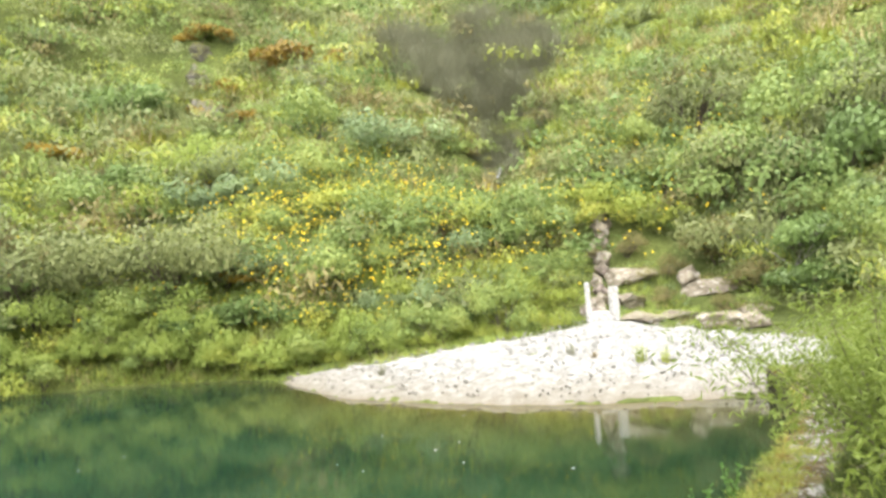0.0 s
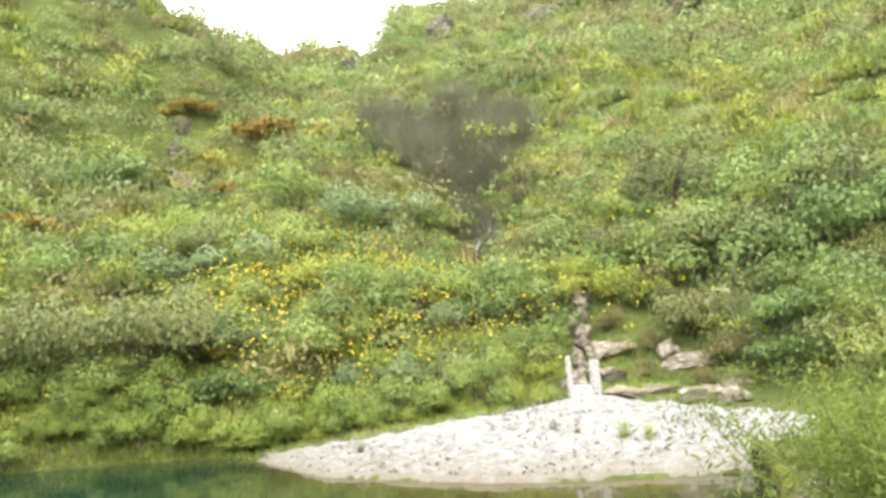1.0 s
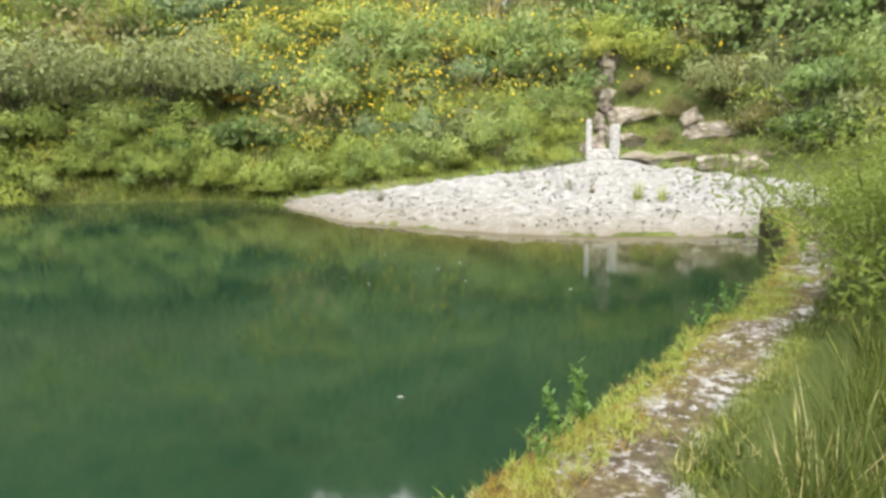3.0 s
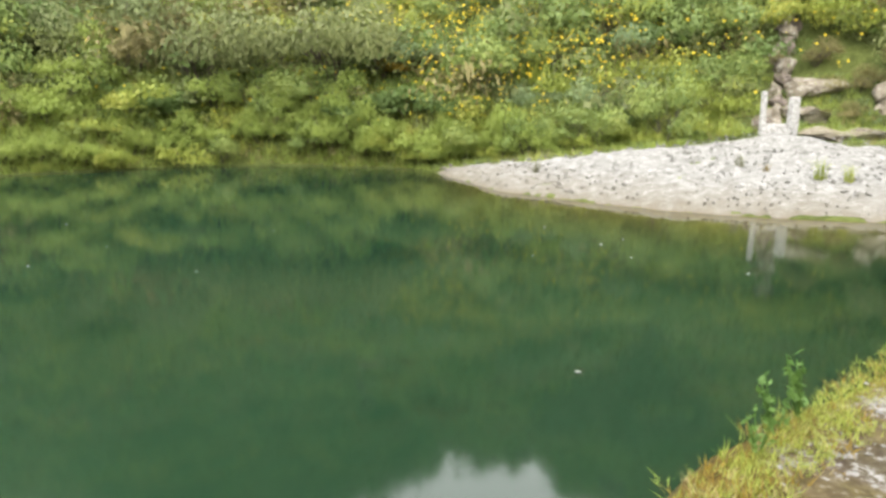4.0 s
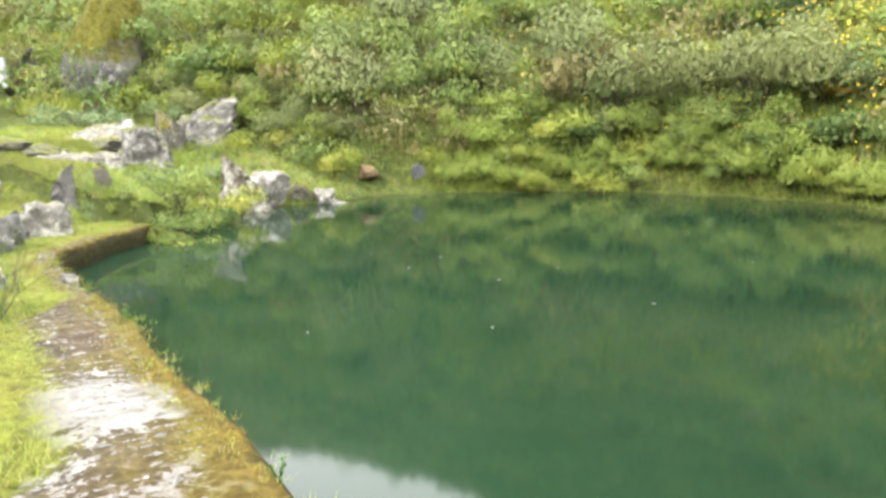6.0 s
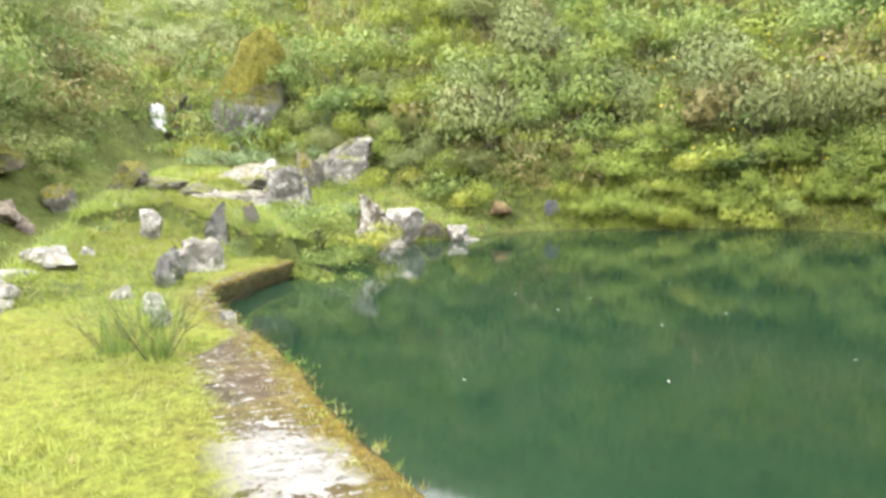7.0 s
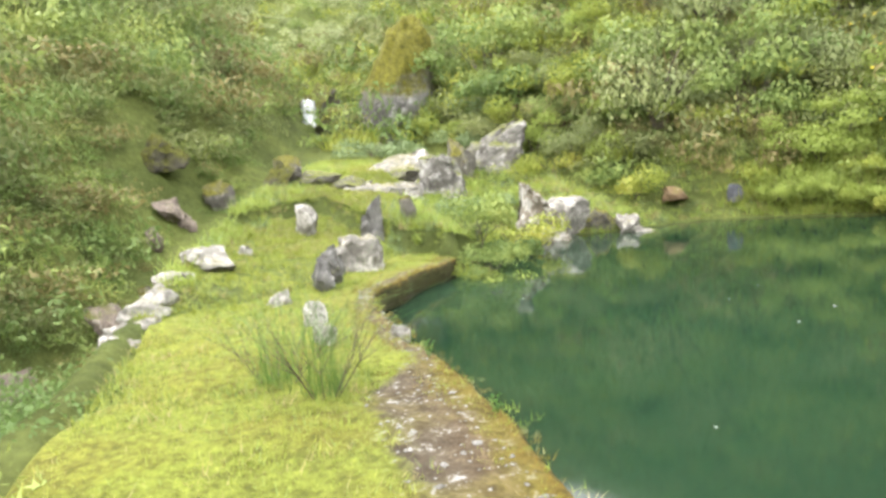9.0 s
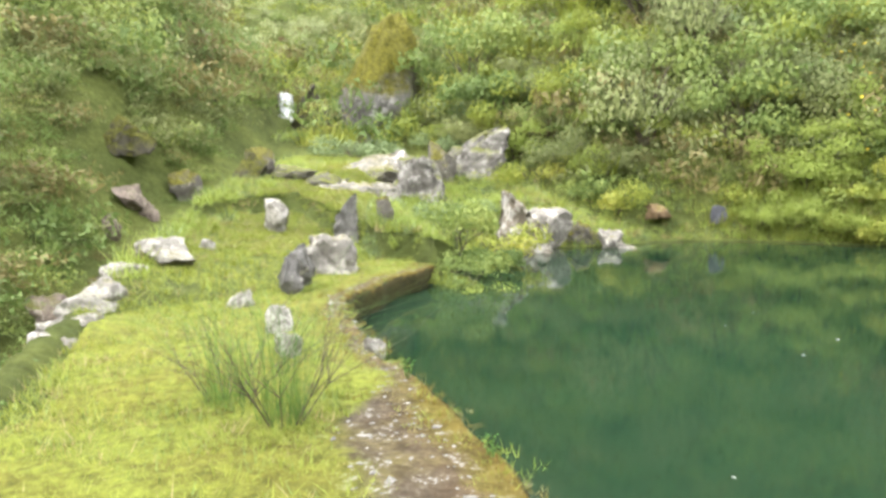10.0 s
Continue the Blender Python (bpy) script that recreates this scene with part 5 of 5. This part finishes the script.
# the bank is overgrown all along
taken = [(x, y) for _, x, y, _, _ in SPOTS]
for _ in range(4000):
    x, y = rng.uniform(-26, 17), rng.uniform(14, 29)
    q = (np.array([x]), np.array([y]))
    if within(*q, FOOT)[0] or len(taken) > 215:
        continue
    df = chain_distance(*q, FOOT, True)[0][0]
    gap = 0.75 + 0.1 * df
    if not 0.05 < df < 7 or chain_distance(*q, CHANNEL, False)[0][0] < 0.8 or math.hypot(x - 7.8, y - 18.2) < 1.9 or any(math.hypot(x - a, y - b) < gap for a, b in taken) or min(math.hypot(x + 15.8, y - 15.5), math.hypot(x + 15.0, y - 16.4)) < 1.1:
        continue
    taken.append((x, y))
    if x < -12:
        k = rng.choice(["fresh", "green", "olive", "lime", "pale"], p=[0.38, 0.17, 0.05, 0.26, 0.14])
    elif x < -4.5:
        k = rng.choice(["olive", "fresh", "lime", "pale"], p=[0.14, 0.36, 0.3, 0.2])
    elif x < 6:
        k = rng.choice(["green", "lime", "deep", "blue"], p=[0.45, 0.3, 0.15, 0.1])
    else:
        k = rng.choice(["olive", "green", "lime", "deep"], p=[0.35, 0.35, 0.2, 0.1])
    again(BANK[k], x, y, rng.uniform(0.55, 0.85) + 0.07 * df, rng.uniform(0, 6.28), rng.uniform(1.0, 1.5))
p, u = resample([(-15.3, 14.9), (-15.05, 16.1), (-13.8, 17.0), (-11.7, 18.6), (-9.3, 19.9), (-7.0, 20.1), (-4.7, 19.65), (-3.1, 19.0), (-1.5, 18.9), (0.9, 18.2), (2.5, 17.9), (4.2, 18.0)], 0.5)
for x, y in p:
    if min(math.hypot(x + 15.8, y - 15.3), math.hypot(x + 15.0, y - 16.6)) < 0.8:
        continue
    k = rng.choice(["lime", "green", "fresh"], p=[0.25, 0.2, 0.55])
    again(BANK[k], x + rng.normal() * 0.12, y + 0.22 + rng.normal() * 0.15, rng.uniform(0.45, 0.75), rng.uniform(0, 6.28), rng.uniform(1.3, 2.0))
for i, (x, y, size) in enumerate([(-12.7, 29.3, 1.3), (-8.0, 36.6, 1.0), (-3.5, 37.6, 1.6), (-6.1, 33.2, 0.8), (-9.4, 39.0, 1.0), (-7.9, 34.7, 0.8), (-4.3, 21.6, 0.5)]):
    if i:
        again(BANK["rust"], x, y, size * 1.25, i, 1.1)
    else:
        put(BANK["rust"], x, y, size, 0.0, 0.9)


def grey_thicket():
    """Nearly leafless thicket that fills the gully."""
    rng = np.random.default_rng(17)
    spots, kinds = [], [tri_spray(rng, 260, 1.5, 0.035, 1.3, 0.5) for _ in range(4)] + [tri_clump(rng, 260, 6, 0.9, 0.16, 0.08) for _ in range(2)]
    while len(spots) < 230:
        x, y = rng.uniform(0.5, 11), 29.8 + 16.4 * rng.uniform() ** 1.1
        if not within(np.array([x]), np.array([y]), THICKET)[0] and (rng.uniform() < 0.95 or chain_distance(np.array([x]), np.array([y]), THICKET, True)[0][0] > 1.6):
            continue
        k = rng.integers(4) if rng.uniform() < 0.9 else 4
        spots.append((x, y, ground_point(x, y) - 0.1, rng.uniform(0.9, 1.7) * min(1.0, 0.45 + 0.07 * (y - 29.5)), rng.uniform(0.9, 1.3), k, 0 if k < 4 or rng.uniform() < 0.4 else 1))
    scatter("gully_thicket", "grey, nearly leafless thicket filling the gully", "thicket", spots, kinds, [M_TWIGGY, M_OLIVE])


grey_thicket()


def willow_bush():
    """The slender-leaved bush that grows on the dam."""
    rng = np.random.default_rng(23)
    top = tagged(new("willow_bush"), "young slender-leaved willow bush on the grassy dam", "bush")
    wood, tips = branches(rng, 16, 1.15, 0.62, 0.014, 4)
    part("woody_frame", wood, M_BARK, top, "thin dark brown branches")
    pick = tips[rng.integers(len(tips), size=21000)] * rng.uniform(0.5, 1.12, (21000, 1)) + rng.normal(size=(21000, 3)) * 0.1
    pick[:, 2] = np.maximum(pick[:, 2], 0.12)
    out = pick * (1, 1, 0.4) + rng.normal(size=pick.shape) * 0.5
    out /= np.linalg.norm(out, axis=1)[:, None]
    part("foliage", leaf_quads(rng, pick, out, 0.075, 0.016), M_WILLOW, top)
    return top


w = willow_bush()
w.matrix_basis = Matrix.LocRotScale((3.25, 4.2, 0.47), Euler((0, 0, 0.4)), (1.02, 1.02, 0.95))
w2 = copy_thing(w, Matrix())
w2.matrix_basis = Matrix.LocRotScale((4.75, 6.0, 0.47), Euler((0, 0, 2.4)), (0.9, 0.9, 0.7))


def broom():
    rng = np.random.default_rng(29)
    top = tagged(new("broom_plant"), "wispy green broom plant growing out of the crest", "plant")
    a = spray(rng, 130, 0.95, 0.0035, 1.8, 0.16, 0.08)
    part("stem_tuft", a, M_BROOM, top)
    wood, _ = branches(rng, 9, 0.7, 0.75, 0.0045, 4)
    part("woody_frame", wood, M_BARK, top)
    return top


b = broom()
b.matrix_basis = Matrix.LocRotScale((-7.88, 1.93, 0.5), Euler((0, 0, 0)), (0.85, 0.85, 0.95))
b2 = copy_thing(b, Matrix())
b2.matrix_basis = Matrix.LocRotScale((-8.35, 1.78, 0.48), Euler((0, 0, 2)), (0.95, 0.95, 0.8))
herb = shrub("herb_patch", 41, M_HERB, 2600, 0.075, 0.042, "leafy blue-green herbs below the dam's outer edge", "herbs", 9, 0.9, 6, "herbs below the dam")
for i, (x, y, size) in enumerate([(-10.25, 0.7, 0.62), (-9.75, 0.45, 0.66), (-9.25, 0.3, 0.62), (-8.75, 0.1, 0.66), (-8.2, -0.05, 0.6), (-7.7, -0.2, 0.6), (-10.8, 0.9, 0.5), (-7.1, -0.35, 0.55), (-9.6, -0.2, 0.6), (-8.6, -0.5, 0.6)]):
    o = herb if i == 0 else copy_thing(herb, Matrix())
    o.matrix_basis = Matrix.LocRotScale((x - 0.1, y - 0.3, -0.42 if i < 8 else -0.8), Euler((0, 0, i * 1.3)), (size, size, size * 1.15))


# ---- grasses and flowers ----
def crest_grass():
    rng = np.random.default_rng(51)
    kinds = [tri_spray(rng, 12, 0.1, 0.008, 1.1, 0.07) for _ in range(5)] + [tri_spray(rng, 14, 0.45, 0.012, 0.8, 0.09) for _ in range(4)]
    spots = []
    for step in range(20000):
        i = rng.integers(len(CREST_P)) if step < 13000 else rng.integers(59, 108)
        u = CREST_U[i]
        tall = u < 10.6
        inner = float(bare_width(u)) + 0.03
        v = rng.uniform(inner, 2.5) if rng.uniform() < 0.86 else rng.uniform(0.0, 0.3)
        if tall and v > 0.7:
            v = rng.uniform(0.9, 3.1)
        v += 0.14 * float(vnoise(u, 0.0, 0.8, 61)) * (v > 0.7)
        q = CREST_P[i] + CREST_N[i] * v + rng.normal(size=2) * 0.04
        z = float(crest_base(q[0])) - max(0.0, v - 2.35) * 0.9
        long = tall and v > 1.0 and rng.uniform() < 0.75
        k = 5 + rng.integers(4) if long else rng.integers(5)
        m = (rng.choice([4, 0, 2], p=[0.9, 0.06, 0.04]) if tall else rng.choice([0, 1, 2], p=[0.7, 0.16, 0.14])) if v > 0.45 else rng.choice([0, 2, 3], p=[0.75, 0.07, 0.18] if tall else [0.45, 0.2, 0.35])
        spots.append((q[0], q[1], z, rng.uniform(0.6, 1.2) * (0.6 if v < 0.5 else 1.0), rng.uniform(0.7, 1.2), k, m))
    scatter("crest_grass", "short yellow-green grass and moss on the dam", "grass", spots, kinds, [M_TURF, M_GREEN, M_STRAW, M_RUST, M_LONG])


crest_grass()


def shore_grass():
    rng = np.random.default_rng(53)
    kinds = [tri_spray(rng, 16, 0.35, 0.02, 0.9, 0.16) for _ in range(5)]
    spots = []
    x, y = rng.uniform(-23, 8, 60000), rng.uniform(2, 22.5, 60000)
    dp = chain_distance(x, y, POND, True)[0]
    df = np.where(within(x, y, FOOT), 0.0, chain_distance(x, y, FOOT, True)[0])
    ds, par, side = chain_distance(x, y, STREAM, False)
    ok = ~within(x, y, POND) & (dp > 0.02) & ~within(x, y, GRAVEL) & (df < 1.6) & (side < 0) & (ds > 1.0) & (chain_distance(x, y, DAM_EDGE[:-2], False)[0] > 2.3)
    ok &= (x < -11.5) | (y > 15)
    ok &= chain_distance(x, y, PATH, False)[0] > 1.1
    z = land(x, y)
    for i in np.nonzero(ok)[0][:5900]:
        m = rng.choice([0, 1, 2, 3], p=[0.6, 0.16, 0.14, 0.1])
        spots.append((x[i], y[i], z[i] - 0.03, rng.uniform(0.5, 1.2), rng.uniform(0.6, 1.1), rng.integers(5), m))
    p, u = resample([(-15.0, 16.2), (-13.8, 17.05), (-11.7, 18.65), (-9.3, 19.95), (-7.0, 20.1), (-4.7, 19.65), (-3.0, 19.05), (-1.5, 19.5), (1.5, 19.35), (4.5, 18.9)], 0.02)
    q = p[rng.integers(len(p), size=2600)] + np.stack([rng.normal(size=2600) * 0.15, 2.0 * rng.uniform(0.0, 1.0, 2600) ** 1.3], 1)
    for (x, y), g in zip(q, land(q[:, 0], q[:, 1])):
        spots.append((x, y, g - 0.03, rng.uniform(0.7, 1.5), rng.uniform(0.8, 1.2), rng.integers(5), rng.choice([0, 2, 3], p=[0.72, 0.2, 0.08])))
    x, y = rng.uniform(-23, -12, 16000), rng.uniform(2.4, 11.5, 16000)
    ok = (chain_distance(x, y, PATH, False)[0] < 1.25 + 0.3 * vnoise(x, y, 1.0, 63)) & (chain_distance(x, y, DAM_EDGE[:-2], False)[0] > 2.2)
    z = land(x, y)
    for i in np.nonzero(ok)[0][:3200]:
        spots.append((x[i], y[i], z[i] - 0.02, rng.uniform(0.3, 0.55), rng.uniform(0.5, 0.9), rng.integers(5), 2 if rng.uniform() < 0.62 else 3))
    x, y = rng.uniform(-24, -11.5, 26000), rng.uniform(1.4, 12.0, 26000)
    dd = chain_distance(x, y, DAM_EDGE, False)[0]
    ds, par, side = chain_distance(x, y, STREAM, False)
    ok = ~within(x, y, POND) & (side < 0) & (ds > 1.2) & (dd > np.where(x < -12.2, 0.4, 1.6)) & (chain_distance(x, y, POND, True)[0] > 0.1)
    z = np.maximum(land(x, y), np.where(dd < 2.3, crest_base(x), -9))
    for i in np.nonzero(ok)[0][:6500]:
        spots.append((x[i], y[i], z[i] - 0.02, rng.uniform(0.35, 0.65), rng.uniform(0.5, 0.9), rng.integers(5), rng.choice([4, 2, 3], p=[0.62, 0.3, 0.08])))
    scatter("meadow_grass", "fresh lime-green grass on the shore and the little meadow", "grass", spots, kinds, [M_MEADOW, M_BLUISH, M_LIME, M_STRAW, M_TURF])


shore_grass()


def flowers():
    rng = np.random.default_rng(55)
    vs, fs, off = [], [], 0
    for _ in range(3200):
        if rng.uniform() < 0.72:
            x, y = rng.normal(-0.3, 3.2), rng.normal(23.2, 2.6)
        elif rng.uniform() < 0.6:
            x, y = rng.normal(10.0, 2.5), rng.normal(23.0, 2.5)
        else:
            x, y = rng.uniform(-15, 3), rng.uniform(18.8, 24)
        if within(np.array([x]), np.array([y]), FOOT)[0]:
            continue
        h = rng.uniform(0.7, 1.6)
        c = np.array([x, y, ground_point(x, y) + h])
        r = rng.uniform(0.02, 0.042)
        n = np.array([rng.normal() * 0.4, -0.8 + rng.normal() * 0.3, 0.6])
        n /= np.linalg.norm(n)
        a = np.cross(n, (1, 0, 0))
        a /= np.linalg.norm(a)
        b = np.cross(n, a)
        t = np.linspace(0, 2 * np.pi, 6, endpoint=False)[:, None]
        ring = c + (np.cos(t) * a + np.sin(t) * b) * r * np.where(np.arange(6) % 2, 1.15, 0.8)[:, None]
        v = np.concatenate([ring, [c + n * r * 0.35]])
        vs.append(v)
        fs.append(np.array([(k, (k + 1) % 6, 6) for k in range(6)]) + off)
        off += 7
    tagged(new("yellow_flowers", mesh("yellow_flowers", np.concatenate(vs), np.concatenate(fs), [M_PETAL])), "scattered yellow flower heads among the scrub", "flowers", kind="stuff")


flowers()


# ---- small things ----
def rubble():
    """Loose flat stones and crumbs in the bare strip of the crest."""
    rng = np.random.default_rng(71)
    o = np.array([(1, 0.2, 0), (0.1, 1, 0), (-1, 0.3, 0), (-0.2, -1, 0), (0.1, 0, 0.5), (0, 0.1, -0.4)], float)
    fo = np.array([(0, 1, 4), (1, 2, 4), (2, 3, 4), (3, 0, 4), (1, 0, 5), (2, 1, 5), (3, 2, 5), (0, 3, 5)])
    vs, fs, off = [], [], 0
    for step in range(2600):
        i = rng.integers(40, len(CREST_P) - 30) if step < 1300 else rng.integers(105, 172)
        w = float(bare_width(CREST_U[i]))
        v = rng.uniform(0.2, 1.05) * w
        q = CREST_P[i] + CREST_N[i] * v
        z = float(crest_height(q[0], q[1], v))
        k = rng.uniform(0.005, 0.016) * (2.2 if rng.uniform() < 0.06 else 1.0)
        a = rng.uniform(0, 6.28)
        m = np.array([[math.cos(a), math.sin(a), 0], [-math.sin(a), math.cos(a), 0], [0, 0, 1]])
        vs.append((o * rng.uniform(0.6, 1.4, 3) * k) @ m + (q[0], q[1], z + k * 0.12))
        fs.append(fo + off)
        off += 6
    tagged(new("crest_rubble", mesh("crest_rubble", np.concatenate(vs), np.concatenate(fs), [M_GRAVEL])), "pale crumbs of stone and plaster on the dam", "rubble", kind="stuff")


rubble()


def weed(seed, x, y, size, label, mat=None):
    rng = np.random.default_rng(seed)
    top = tagged(new("weed"), label, "plant", "weeds on the dam's edge")
    pts = []
    for _ in range(5):
        a = rng.uniform(0, 6.28)
        tip = np.array([0.25 * math.cos(a), 0.25 * math.sin(a), rng.uniform(0.6, 1.0)])
        part("stem", limb((0, 0, -0.05), tip, 0.02, 0.008, 4), M_BROOM, top)
        for t in np.linspace(0.25, 1, 9):
            pts.append(tip * t + rng.normal(size=3) * 0.05)
    n = rng.normal(size=(len(pts), 3)) + (0, 0, 0.8)
    part("foliage", leaf_quads(rng, np.array(pts), n / np.linalg.norm(n, axis=1)[:, None], 0.17, 0.09), mat or M_BROOM, top)
    top.matrix_basis = Matrix.LocRotScale((x, y, 0.47), Euler((0, 0, seed)), (size, size, size))


for i, (x, y, size) in enumerate([(0.34, 2.95, 0.3), (0.5, 3.1, 0.34), (0.2, 2.75, 0.22), (1.75, 4.45, 0.25), (2.1, 4.75, 0.28), (-0.6, 2.02, 0.2), (-4.0, 1.62, 0.14), (-6.9, 2.55, 0.16), (-8.2, 2.9, 0.15)]):
    weed(300 + i, x, y, size, "leafy green weed rooted in the dam's mossy edge")


def tuft(seed, x, y, size, mat, label, category="grass tuft", blades=60, width=0.02):
    rng = np.random.default_rng(seed)
    ob = new("grass_tuft" if mat is not M_TWIGGY else "dry_clump", mesh("grass_tuft", *spray(rng, blades, 1.0, width, 0.9, 0.2), [mat]))
    ob.matrix_basis = place(x, y, size, seed, 1.0, -0.02)
    return tagged(ob, label, category)


tuft(401, 4.9, 13.4, 0.55, M_LIME, "thin green grass tuft growing in the gravel")
tuft(402, 5.3, 13.2, 0.45, M_LIME, "thin green grass tuft growing in the gravel")
tuft(403, 3.75, 14.4, 0.42, M_TWIGGY, "dark dry clump of twigs on the gravel", "dry clump")
tuft(404, -0.25, 15.75, 0.4, M_TWIGGY, "dark dry clump of twigs near the waterline", "dry clump", 90)
tuft(405, 4.1, 13.9, 0.3, M_RUST, "yellowish tuft on the gravel")
tuft(406, 7.0, 13.8, 0.35, M_TWIGGY, "dark dry clump of twigs on the gravel", "dry clump")
tuft(407, 2.4, 13.6, 0.25, M_LIME, "thin green grass tuft growing in the gravel")


def dead_branch(x, y, z, turn, size):
    rng = np.random.default_rng(81)
    wood, _ = branches(rng, 4, 1.0, 1.2, 0.025, 3)
    ob = new("dead_branch", mesh("dead_branch", wood[0], wood[1], [M_DEAD]))
    ob.matrix_basis = Matrix.LocRotScale((x, y, z), Euler((radians(55), 0, turn)), (size, size, size))
    tagged(ob, "bleached dead branch lying among the shrubs", "branch")


dead_branch(10.2, 16.4, ground_point(10.2, 16.4) + 0.45, -1.0, 0.75)


def flecks():
    """Petals and seeds afloat on the pond."""
    rng = np.random.default_rng(91)
    c = np.stack([rng.uniform(-12, 2, 26), rng.uniform(4, 12, 26), np.full(26, 0.006)], 1)
    n = np.tile([[0.0, 0.0, 1.0]], (26, 1))
    tagged(new("floating_petals", mesh("floating_petals", *leaf_quads(rng, c, n, 0.05, 0.035), [M_POST])), "tiny pale petals afloat on the pond", "petals", kind="stuff")


flecks()
